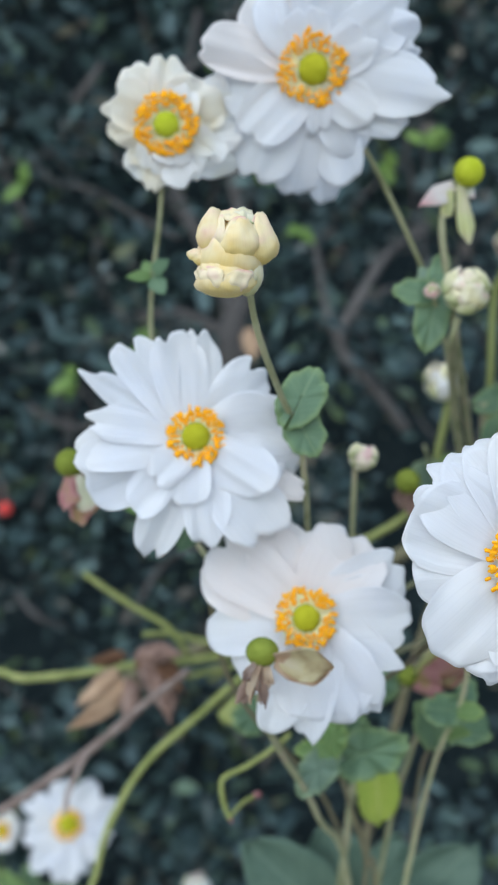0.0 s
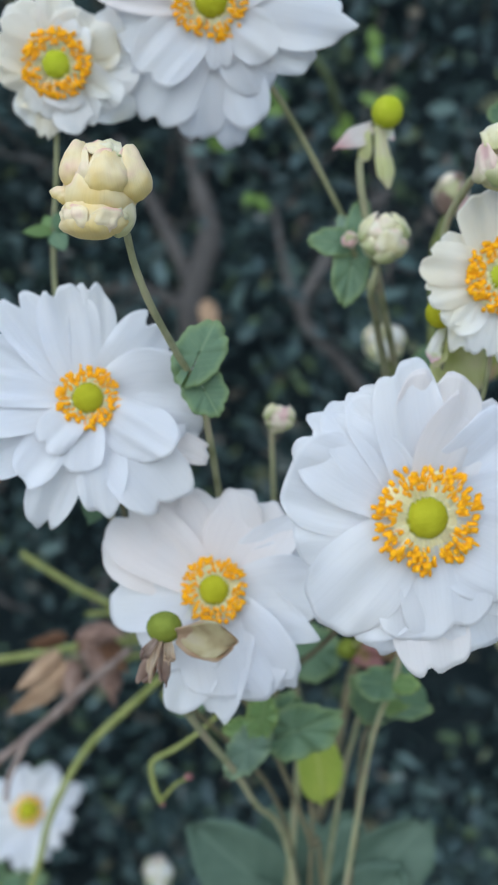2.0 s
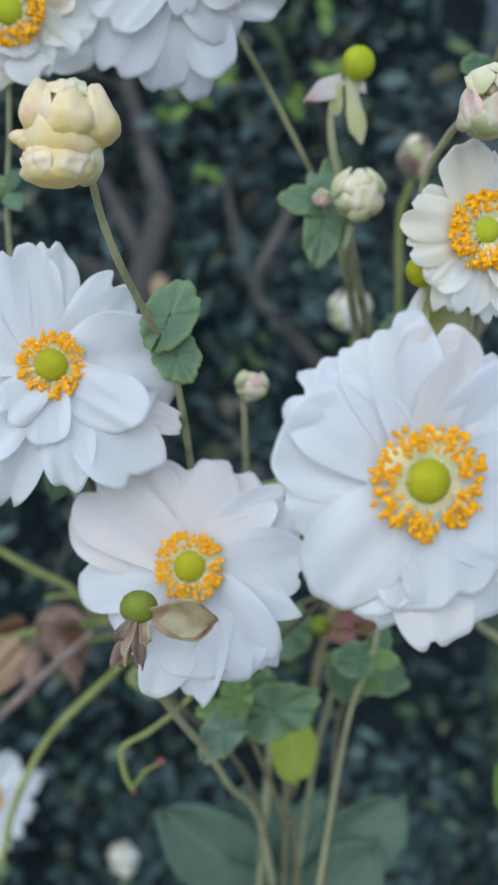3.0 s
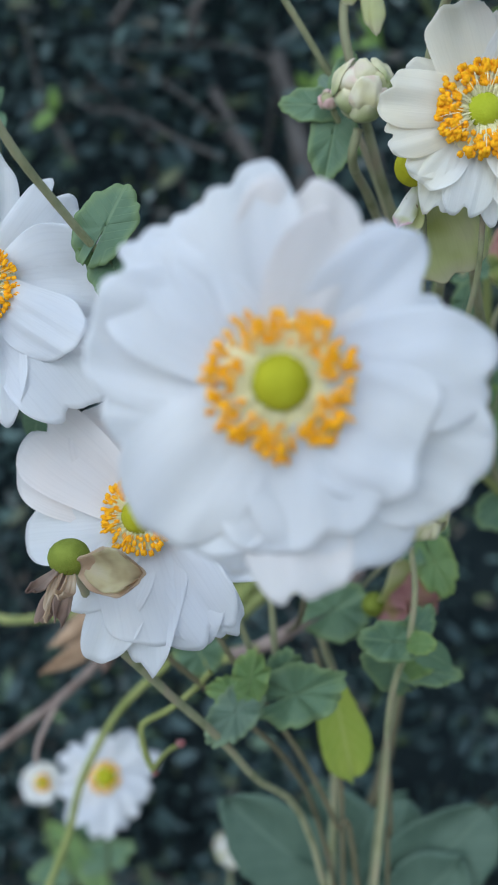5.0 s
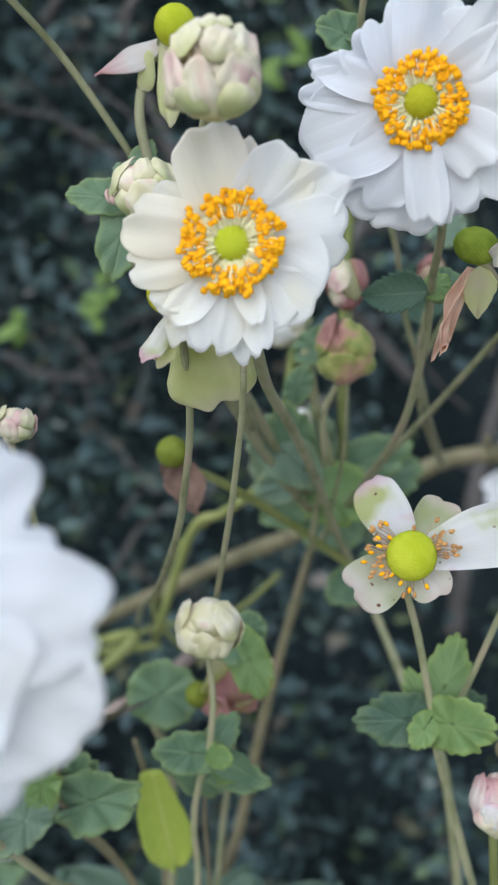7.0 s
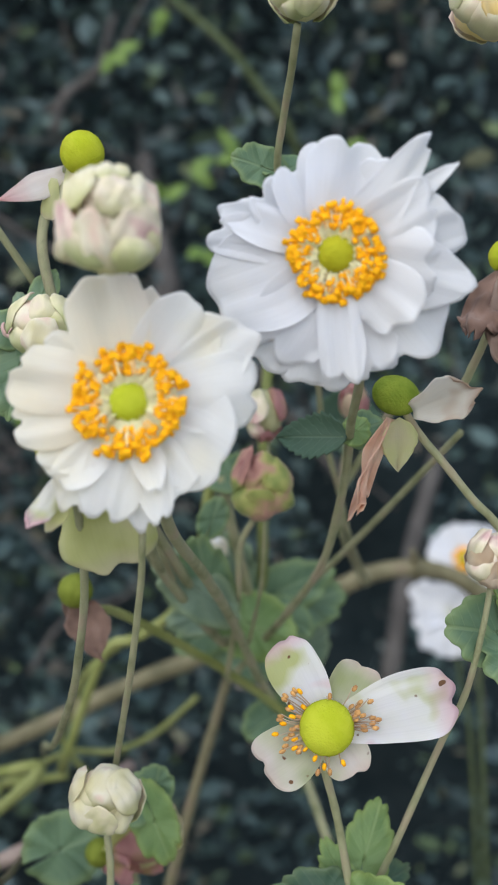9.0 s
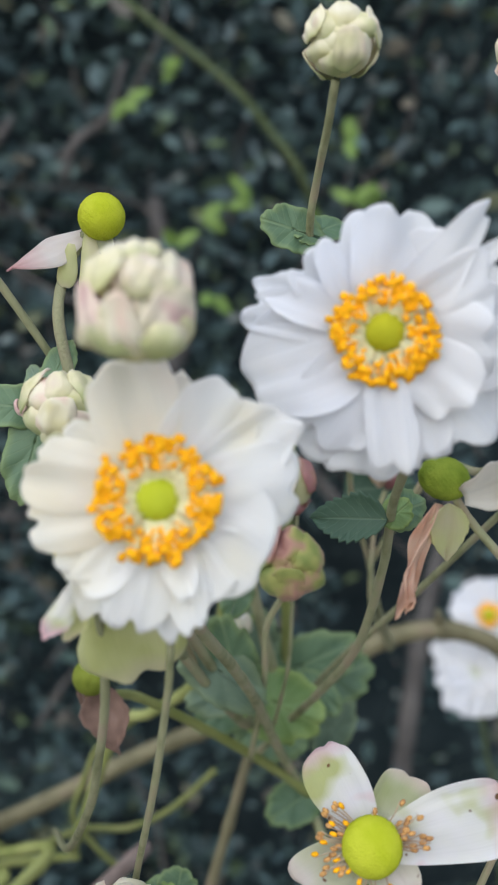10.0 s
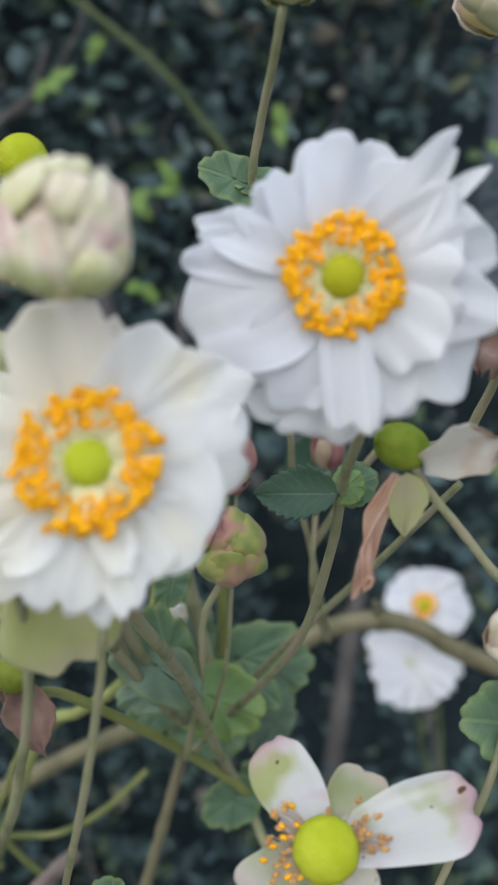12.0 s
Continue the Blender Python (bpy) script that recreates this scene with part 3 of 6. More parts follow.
def flower(centre, faces, size, petals, pistil_r, ring, count, label, mat=WHITE, pistil=PISTIL, seed=0, lean=(0, 0), cup=0.10, group="open anemone flowers", fold=0.05, anther=1.0, wide=1.18, grow=1.0, inner=0.5, rag=0.07):
    """An open flower: petals (turn, reach, width, rise, layer), stamens in a ring and the green head.
    Lengths are in the flower's own unit, size in metres."""
    rnd = random.Random(seed)
    c = Vector(centre)
    root = thing("anemone_flower", c, label, "flower", group)
    m = frame_of(Vector(faces) - c)
    m = Matrix.Translation(c) @ m @ pose(0, 0, 0, lean[1], lean[0], 0)
    for k, (turn, reach, width, rise, layer, *special) in enumerate(petals):
        kind = special[0] if special else ""
        tint = {"b": BLUSH, "o": OLD_PETAL, "g": GREENISH, "c": WARM_CREAM}.get(kind, mat)
        lean_up = rise * 0.01
        bm = petal(reach * size * grow, width * size * wide, lean_up + 0.04, -0.05 - lean_up * 0.35 + rnd.uniform(-0.06, 0.05), cup * rnd.uniform(-0.3, 1.4), fold * rnd.uniform(0.5, 1.15),
                   rnd.choice((0, 0.04, 0.08, 0.12)), rnd.uniform(-0.16, 0.16), seed * 100 + k, rnd.uniform(-0.55, 0.45), rag * rnd.uniform(0.5, 1.4), kind == "p")
        local = m @ pose(0, 0, 0, 0, 0, turn) @ pose(0, 0, -0.0022 + layer * 0.0008 + k * 0.00003, 4 + rnd.uniform(-4, 4), 0, 0)
        bmesh.ops.transform(bm, matrix=local, verts=bm.verts)
        part("petal", bm, tint, root, thick=0.00006)
    if pistil_r:
        r = pistil_r * size
        bm = knob((0, 0, 0.0013), r, 0.62, sub=5, seed=seed, grain=500)
        bmesh.ops.transform(bm, matrix=m, verts=bm.verts)
        part("pistil", bm, pistil, root, "domed bright green pistil")
        bm = tube([(0, 0, -0.0006), (0, 0, 0.0006), (0, 0, 0.0012)], ring * size * 0.84, r * 1.02, sides=24, steps=4)
        bmesh.ops.transform(bm, matrix=m, verts=bm.verts)
        part("receptacle", bm, FILAMENT, root)
    count = int(count * 2.4)
    wave = [(rnd.randint(3, 11), rnd.uniform(0, 6.28), rnd.uniform(2, 6)) for _ in range(3)]
    for i in range(count):
        turn = 360 * (i + rnd.random() * 0.9) / count
        turn += sum(a * math.sin(n * radians(turn) + p) for n, p, a in wave)
        f = rnd.random() ** 0.7
        far = 0.93 * ring * size * (inner + (1.05 - inner) * f) * (1 + 0.05 * math.sin(radians(turn) * wave[0][0] + wave[1][1]))
        reach, me = min(STAMENS, key=lambda s: abs(s[0] - far) + rnd.random() * 0.0006)
        ob = new("stamen", me)
        ob.parent = root
        ob.matrix_parent_inverse = Matrix.Translation(-c)
        k, big = far / reach, anther * rnd.uniform(0.75, 1.15)
        ob.matrix_basis = m @ pose(0, 0, 0.0006, 0, 0, turn) @ pose(0, 0, 0, rnd.uniform(-70, 70), -(3 + 11 * (1 - f) + rnd.uniform(-3, 7)), rnd.uniform(-12, 12)) @ Matrix.Diagonal((k * rnd.uniform(0.94, 1.0), big, big, 1))
    return root


def bud_scale(d, r, tall, across, along, level, swell, lip, crease, twist, ph):
    """One puffed petal of a bud: a cap on the bud's body round the direction d."""
    d = d.normalized()
    t1 = Vector((0, 0, 1)).cross(d)
    t1 = t1.normalized() if t1.length > 0.05 else Vector((1, 0, 0))
    t2 = d.cross(t1)
    t1, t2 = math.cos(twist) * t1 + math.sin(twist) * t2, math.cos(twist) * t2 - math.sin(twist) * t1
    bm = bmesh.new()
    uv = bm.loops.layers.uv.new("UVMap")
    rings = []
    for i in range(9):
        rho = i / 8
        line = []
        for k in range(19):
            th = 6.28318 * k / 18
            ca, sa = math.cos(th), math.sin(th)
            wav = 1 + 0.08 * math.sin(3 * th + ph) + 0.05 * math.sin(5 * th + 2 * ph)
            a, b = rho * ca * across * wav, rho * sa * along * wav
            h = level + swell * (1 - rho**2.2) + lip * max(0.0, sa) * rho**4 - crease * math.exp(-((rho * ca / 0.2) ** 2)) * (0.4 + 0.6 * rho) + 0.026 * math.sin(8 * rho * ca + ph) + 0.022 * math.sin(7 * rho * sa + 2 * ph) + 0.012 * math.sin(15 * rho * ca + 3 * ph)
            p = (d + a * t1 + b * t2).normalized() * r * h
            line.append((bm.verts.new((p.x, p.y, p.z * tall)), 0.5 + 0.5 * rho * sa, 0.5 + 0.5 * rho * ca))
        rings.append(line)
    sheet(rings, uv, bm)
    bmesh.ops.remove_doubles(bm, verts=bm.verts, dist=r * 0.002)
    return bm


def bud(parent, centre, r, up, mats, seed=0, petals=9, tall=1.0):
    """A bud of puffed, crumpled petals: broad outer ones round the foot, smaller crowded ones on top; each is a part."""
    rnd = random.Random(seed)
    m = Matrix.Translation(Vector(centre)) @ frame_of(up, (0.2, 1, 0.1))
    core = knob((0, 0, -0.04 * r), r * 0.78, tall, sub=3, seed=seed, rough=0.15)
    bmesh.ops.transform(core, matrix=m, verts=core.verts)
    part("bud_core", core, mats[-1], parent)
    outer = max(4, int(petals * 0.55))
    inner = max(3, int(petals * 0.6))
    turn = rnd.uniform(0, 6.28)
    for k in range(outer + inner):
        if k < outer:
            az, pol = turn + 6.2832 * k / outer + rnd.uniform(-0.2, 0.2), radians(rnd.uniform(98, 118))
            shape = (rnd.uniform(0.62, 0.8), rnd.uniform(0.9, 1.25), 0.83 + 0.04 * (k % 2), rnd.uniform(0.10, 0.17), rnd.uniform(-0.03, 0.12), rnd.uniform(0.0, 0.05), rnd.uniform(-0.3, 0.3))
        else:
            az, pol = turn + 2.4 * (k - outer) + rnd.uniform(-0.4, 0.4), radians(12 + 55 * ((k - outer) / inner) ** 0.7 + rnd.uniform(-8, 8))
            shape = (rnd.uniform(0.42, 0.66), rnd.uniform(0.55, 0.85), 0.80 + rnd.uniform(-0.05, 0.04), rnd.uniform(0.10, 0.20), rnd.uniform(0.0, 0.12), rnd.uniform(0.02, 0.08), rnd.uniform(-1.2, 1.2))
        d = Vector((math.sin(pol) * math.cos(az), math.sin(pol) * math.sin(az), math.cos(pol)))
        bm = bud_scale(d, r, tall, *shape, rnd.uniform(0, 6.28))
        bmesh.ops.transform(bm, matrix=m, verts=bm.verts)
        part("petal", bm, mats[k % len(mats)], parent, thick=0.0003)


def puffs(parent, centre, unit, rows, seed=0, crumple=1.0):
    """A bursting double bud: swollen, creased petals (right, up, forward, half width, half height, tilt, material) pressed together."""
    for k, (dx, dz, dy, rx, rz, tilt, mat) in enumerate(rows):
        bm = bmesh.new()
        bmesh.ops.create_icosphere(bm, subdivisions=4, radius=1.0)
        uv = bm.loops.layers.uv.new("UVMap")
        base = {v.index: v.co.copy() for v in bm.verts}
        ry = 0.8 * min(rx, rz) + 0.25 * max(rx, rz)
        m = Matrix.Translation(Vector(centre) + Vector((dx, -dy, dz)) * unit * 0.94) @ pose(0, 0, 0, 0, tilt, 0)
        off = Vector((k * 3.7 + seed, seed, k))
        for v in bm.verts:
            c = v.co
            h = 1 + 0.14 * noise.noise(c * 1.3 + off) + crumple * (0.08 * noise.noise(c * 3.5 + off) + 0.035 * noise.noise(c * 8 + off) - (0.16 if k % 4 == 2 else 0.02) * math.exp(-(((c.x - 0.3 * math.sin(2 * c.z + k)) / 0.13) ** 2)) - 0.03 * math.sin(11 * c.x + 2 * c.z + k))
            v.co = m @ (Vector((c.x * rx * (1 - 0.28 * c.z), c.y * ry * (1 - 0.2 * c.z), c.z * rz)) * h * unit * 1.05)
        for f in bm.faces:
            for lp in f.loops:
                c = base[lp.vert.index]
                lp[uv].uv = (0.5 + 0.5 * c.z, 0.5 + 0.5 * c.x)
        part("petal", bm, mat, parent)


def wrap(parent, centre, r, rows, seed=0, tall=1.0):
    """Thin outer petals folded over a bud, their edges standing a little off it: (round, up, half width, half height, twist, material)."""
    rnd = random.Random(seed)
    for around, up, across, along, twist, mat in rows:
        a, e = radians(around), radians(up)
        d = Vector((math.sin(a) * math.cos(e), -math.cos(a) * math.cos(e), math.sin(e)))
        bm = bud_scale(d, r, tall, across, along, rnd.uniform(0.99, 1.04), rnd.uniform(0.02, 0.06), rnd.uniform(0.03, 0.09), rnd.uniform(0.0, 0.04), radians(twist), rnd.uniform(0, 6.28))
        bmesh.ops.translate(bm, vec=Vector(centre), verts=bm.verts)
        part("petal", bm, mat, parent, thick=0.0002)


def big_lobes(r_px, mats, seed, tall=1.0):
    """Rows for puffs(): a core and a few broad petals wrapped round its front, top and sides."""
    rnd = random.Random(seed)
    rows = [(0, 0, -0.1, 0.80, 0.84, 0, mats[-1])]
    for k in range(6):
        a = radians(60 * k + rnd.uniform(-14, 14) + 30)
        rows.append((0.42 * math.cos(a), 0.44 * math.sin(a), rnd.uniform(0.2, 0.36), rnd.uniform(0.48, 0.62), rnd.uniform(0.46, 0.60), rnd.uniform(-25, 25), mats[k % len(mats)]))
    rows.append((rnd.uniform(-0.12, 0.12), rnd.uniform(-0.05, 0.2), 0.42, 0.36, 0.46, rnd.uniform(-40, 40), mats[0]))
    return [(a * r_px, b * r_px * tall, c * r_px, d * r_px, e * r_px * tall, *rest) for a, b, c, d, e, *rest in rows]


def bud_thing(centre, r, up, mats, label, stalk, r0=0.0011, r1=0.0013, seed=0, petals=9, tall=1.0, fuzz=0, stem_mat=None, lobes=0.0):
    root = thing("anemone_bud", centre, label, "flower bud", "closed anemone buds")
    if lobes:
        puffs(root, centre, r / 100, big_lobes(92, mats, seed, tall), seed, lobes)
        turn = random.Random(seed + 50)
        wrap(root, centre, r * 0.95, [(72 * k - 150 + turn.uniform(-20, 20), turn.uniform(-35, -5) + 45 * (k % 2), turn.uniform(0.45, 0.65), turn.uniform(0.6, 0.85), turn.uniform(-30, 30), mats[k % len(mats)]) for k in range(3 if tall > 1.1 else 5)], seed, tall)
    else:
        bud(root, centre, r, up, mats, seed, petals, tall)
    stem(root, stalk, r0, r1, stem_mat, fuzz)
    return root


def seed_head(centre, r, label, stalk, mat=PISTIL, dry=(), r0=0.0011, r1=0.0013, squash=1.0, fuzz=0, axis=(0, 0, 1), sub=4, stem_mat=None, name="anemone_seed_head"):
    """A spent flower: its round head, the petals that still hang on, and its stalk."""
    root = thing(name, centre, label, "seed head", "spent anemone heads")
    part("head", knob(centre, r, squash, axis, sub, grain=420 if sub == 5 else 0), mat, root)
    for k, (base, tip, width, tint, outline, shape) in enumerate(dry):
        blade_between(root, "withered_petal", base, tip, width, tint, shape.pop("face", (0.05, -1, 0.15)), outline, seed=k + 3, **shape)
    stem(root, stalk, r0, r1, stem_mat, fuzz)
    return root


VIEW = (0.02, -1.0, 0.25)


def leaves(parent, rows, name="leaf"):
    for k, (base, tip, width, mat, outline, shape) in enumerate(rows):
        shape = {"ruffle": 0.035, "ripple": 0.03, **shape}
        blade_between(parent, name, base, tip, width, mat, shape.pop("face", VIEW), outline, seed=k * 7 + int(width * 1e5), **shape)


# ---- open flowers ----
flower((0.0668, 0.2029, 0.9667), (0.082, 0.065, 0.975), 8.0200e-05, [
    (82.6, 363, 190, 1, 0, "b"), (34, 345, 210, 2, 0), (-29, 398, 235, 1, 0), (-87, 398, 165, 0, 0, "b"), (-122, 358, 230, 1, 0), (181, 318, 200, 2, 0), (158, 353, 210, 2, 0), (126, 362, 165, 3, 0), (115, 345, 140, 2, 0),
    (101.6, 388, 150, 5, 1), (61, 345, 215, 5, 1, "b"), (6, 374, 185, 4, 1), (-68.6, 378, 245, 3, 1), (142, 360, 185, 5, 1), (-104, 350, 170, 3, 1),
    (-80, 300, 240, 8, 2), (-30, 285, 215, 9, 2), (-139, 370, 205, 7, 2),
], 48, 128, 120, "large white double anemone flower with a ring of orange stamens", seed=11, fold=0.04, anther=0.58, inner=0.60, wide=1.12, grow=0.94, rag=0.06)

flower((0.0254, 0.2801, 0.9293), (0.006, -0.001, 1.006), 1.4700e-04, [
    (98, 187, 190, 2, 0, "b"), (31, 203, 115, 2, 0), (15, 155, 100, 1, 0), (-25, 204, 95, 1, 0, "p"), (-50, 214, 85, 1, 0), (-84, 240, 120, 1, 0, "p"), (-103, 213, 85, 1, 0), (-137, 170, 120, 2, 0), (158, 212, 115, 3, 0, "b"), (125, 182, 115, 3, 0, "b"),
    (59, 182, 150, 5, 1, "b"), (-1, 197, 120, 4, 1), (-59, 210, 140, 3, 1), (183, 194, 130, 4, 1), (144, 225, 125, 5, 1, "b"), (-78, 188, 175, 4, 1), (-115, 165, 130, 4, 1),
], 27, 62, 100, "white semi-double anemone flower with a loose ring of orange stamens", seed=22, fold=0.04, anther=0.68, inner=0.60, wide=1.1, grow=1.05, rag=0.07)

flower((-0.0071, 0.2794, 0.9805), (0.006, -0.001, 1.006), 1.4700e-04, [
    (151, 240, 88, 3, 0, "p"), (86, 190, 95, 4, 0), (44, 186, 120, 4, 0), (-13, 197, 125, 2, 0), (-29, 228, 62, 1, 0, "b"), (-110, 232, 98, 2, 0), (-155, 215, 155, 3, 0),
    (129, 220, 105, 6, 1), (105.6, 198, 118, 6, 1), (5, 187, 180, 6, 1), (-52, 224, 150, 4, 1), (-80, 190, 100, 4, 1), (186.5, 221, 110, 7, 1), (172, 190, 80, 10, 1), (-132, 170, 90, 8, 1),
    (-34, 162, 115, 15, 2), (-132, 112, 78, 32, 2), (-95, 122, 85, 15, 2),
], 27, 58, 95, "white double anemone flower with crowded folded petals", seed=33, lean=(6, -8), fold=0.07, wide=0.92, anther=0.70, inner=0.6, grow=1.07, rag=0.085)

flower((0.0241, 0.3140, 1.0879), (0.006, -0.001, 1.006), 1.6670e-04, [
    (194, 188, 115, 2, 0), (235, 232, 135, 1, 0), (-99, 239, 95, 1, 0), (-83, 243, 88, 1, 0), (-73, 220, 92, 1, 0), (-30, 208, 115, 2, 0), (22, 203, 115, 3, 0), (106, 152, 110, 3, 0), (75, 196, 155, 3, 0), (140, 172, 120, 3, 0, "b"),
    (169, 217, 95, 5, 1, "b"), (226, 176, 110, 6, 1), (-56, 178, 100, 6, 1), (-6, 240, 118, 5, 1), (37, 198, 110, 6, 1), (125, 165, 110, 5, 1),
    (31, 118, 92, 18, 2), (-80, 112, 48, 15, 2), (-40, 145, 90, 12, 2), (100, 110, 80, 14, 2),
], 28, 66, 105, "large white double anemone flower with many narrow petals", seed=44, fold=0.055, anther=0.66, inner=0.58, wide=0.98, grow=0.97, rag=0.08)

flower((-0.0205, 0.3203, 1.0723), (0.006, -0.001, 1.006), 1.7000e-04, [
    (113, 115, 85, 5, 0, "c"), (175, 116, 65, 4, 0, "c"), (241, 115, 75, 3, 0), (-90, 116, 95, 3, 0), (-60, 111, 75, 3, 0), (-25, 142, 105, 2, 0), (10, 136, 125, 3, 0),
    (88, 121, 60, 8, 1, "c"), (133, 118, 75, 8, 1, "c"), (152, 108, 85, 9, 1, "c"), (205, 96, 95, 8, 1, "c"), (256, 124, 40, 7, 1, "c"), (-49, 114, 115, 6, 1), (41, 110, 105, 8, 1, "c"), (65, 95, 70, 10, 1, "c"),
    (60, 76, 62, 20, 2), (-80, 76, 62, 20, 2), (-115, 88, 60, 16, 2),
], 24, 58, 120, "small cream-white anemone flower with a thick orange stamen ring", mat=CREAM, seed=55, fold=0.09, anther=0.85, pistil=PISTIL_BRIGHT, inner=0.55, wide=1.1, rag=0.11)

flower((0.0989, 0.2827, 1.0117), (0.113, 0.134, 1.024), 8.2300e-05, [
    (86, 242, 115, 6, 0, "c"), (59.6, 243, 150, 4, 0), (34, 265, 140, 3, 0), (-57, 218, 130, 2, 0), (-83, 260, 80, 2, 0), (-119.5, 250, 130, 2, 0), (-148, 216, 140, 3, 0), (145, 212, 100, 4, 0, "c"),
    (106.7, 255, 155, 8, 1, "c"), (8, 262, 150, 6, 1), (-25, 231, 200, 6, 1), (-71, 252, 75, 6, 1), (-99, 251, 120, 5, 1), (190, 238, 120, 6, 1, "c"), (164, 248, 130, 8, 1, "c"), (-133, 222, 120, 5, 1),
    (-70, 185, 62, 11, 2),
], 41, 122, 124, "cream-white anemone flower with a full orange stamen ring", mat=CREAM, seed=66, fold=0.055, wide=1.1, anther=0.98, pistil=PISTIL_BRIGHT, inner=0.54, grow=1.03, rag=0.075)

flower((0.1325, 0.2946, 1.0383), (0.125, 0.130, 1.018), 8.9900e-05, [
    (66.5, 200, 85, 3, 0), (145, 202, 100, 4, 0), (168.7, 261, 85, 3, 0), (185.5, 252, 105, 0, -1, "c"), (223, 255, 95, 2, 0), (240, 275, 120, 1, 0), (-98, 282, 170, 1, 0), (-70, 262, 120, 1, 0), (-46, 272, 200, 1, 0), (-14, 284, 165, 2, 0, "p"), (14, 250, 130, 3, 0), (37, 285, 62, 4, 0, "p"),
    (83, 213, 150, 8, 1), (114, 210, 135, 7, 1), (159.5, 246, 75, 7, 1), (203, 262, 190, 6, 1), (238, 240, 150, 6, 1), (-10, 198, 140, 10, 1), (50.5, 292, 92, 8, 1, "p"), (28, 215, 120, 10, 1),
    (-38, 200, 125, 16, 2), (-84, 256, 84, 15, 2),
], 36, 98, 124, "white double anemone flower with ragged upper petals", seed=77, fold=0.06, anther=0.92, inner=0.52, wide=1.1, rag=0.085)

# ---- single flowers farther back ----
flower((-0.1314, 0.7133, 0.6267), (0.082, 0.065, 0.975), 3.8589e-04, [
    (10, 108, 70, 3, 0), (52, 95, 70, 3, 0), (95, 90, 66, 3, 1), (140, 95, 62, 3, 0), (185, 90, 64, 3, 1), (225, 104, 66, 3, 0), (262, 112, 70, 3, 1), (300, 100, 66, 3, 0), (335, 90, 66, 3, 1),
], 20, 32, 40, "small white single anemone flower low in the shade", seed=88, anther=1.4, wide=0.8)
flower((-0.1888, 0.7350, 0.6075), (0.082, 0.065, 0.975), 3.8832e-04, [
    (20, 40, 40, 6, 0), (80, 38, 42, 6, 0), (140, 40, 40, 6, 1), (200, 42, 40, 6, 0), (260, 40, 42, 6, 1), (320, 38, 40, 6, 0),
], 10, 18, 24, "half-open cream anemone flower low in the shade", mat=CREAM, seed=89, anther=1.4)
flower((0.2352, 0.7346, 0.8929), (0.111, 0.153, 1.019), 3.3098e-04, [
    (0, 85, 60, 4, 0), (40, 78, 62, 4, 0), (80, 70, 60, 4, 1), (125, 72, 60, 4, 0), (165, 75, 55, 4, 1), (210, 65, 55, 4, 0), (255, 60, 55, 4, 1), (300, 72, 55, 4, 0), (335, 85, 55, 4, 1),
], 13, 24, 40, "small white anemone flower with an orange centre in the shade", seed=90, anther=1.6, wide=0.95)
flower((0.2307, 0.7467, 0.8537), (0.111, 0.153, 1.019), 3.3895e-04, [
    (0, 92, 62, 4, 0), (35, 82, 60, 5, 0), (75, 60, 55, 6, 1), (110, 70, 55, 4, 0), (150, 95, 58, 4, 1), (190, 78, 55, 4, 0), (230, 85, 55, 4, 1), (265, 85, 55, 4, 0), (300, 85, 55, 4, 1), (335, 88, 55, 4, 0),
    (60, 45, 45, 20, 2), (200, 48, 45, 20, 2), (310, 48, 45, 20, 2),
], 0, 10, 0, "small white double anemone flower behind a cane", seed=91, fold=0.09, wide=0.95)

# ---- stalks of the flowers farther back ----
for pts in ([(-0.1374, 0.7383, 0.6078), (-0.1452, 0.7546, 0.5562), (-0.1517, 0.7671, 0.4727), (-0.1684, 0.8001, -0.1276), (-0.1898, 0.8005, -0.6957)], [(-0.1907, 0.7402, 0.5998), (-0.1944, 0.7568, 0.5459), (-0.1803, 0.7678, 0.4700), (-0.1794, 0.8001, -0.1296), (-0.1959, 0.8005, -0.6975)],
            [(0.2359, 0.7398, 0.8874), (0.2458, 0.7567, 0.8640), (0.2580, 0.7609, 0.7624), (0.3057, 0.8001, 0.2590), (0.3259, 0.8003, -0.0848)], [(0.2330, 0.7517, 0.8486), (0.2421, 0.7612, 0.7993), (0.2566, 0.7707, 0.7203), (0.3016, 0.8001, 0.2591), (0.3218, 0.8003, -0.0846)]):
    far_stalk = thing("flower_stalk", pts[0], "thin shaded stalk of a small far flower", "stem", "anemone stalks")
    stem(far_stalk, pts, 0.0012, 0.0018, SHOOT)

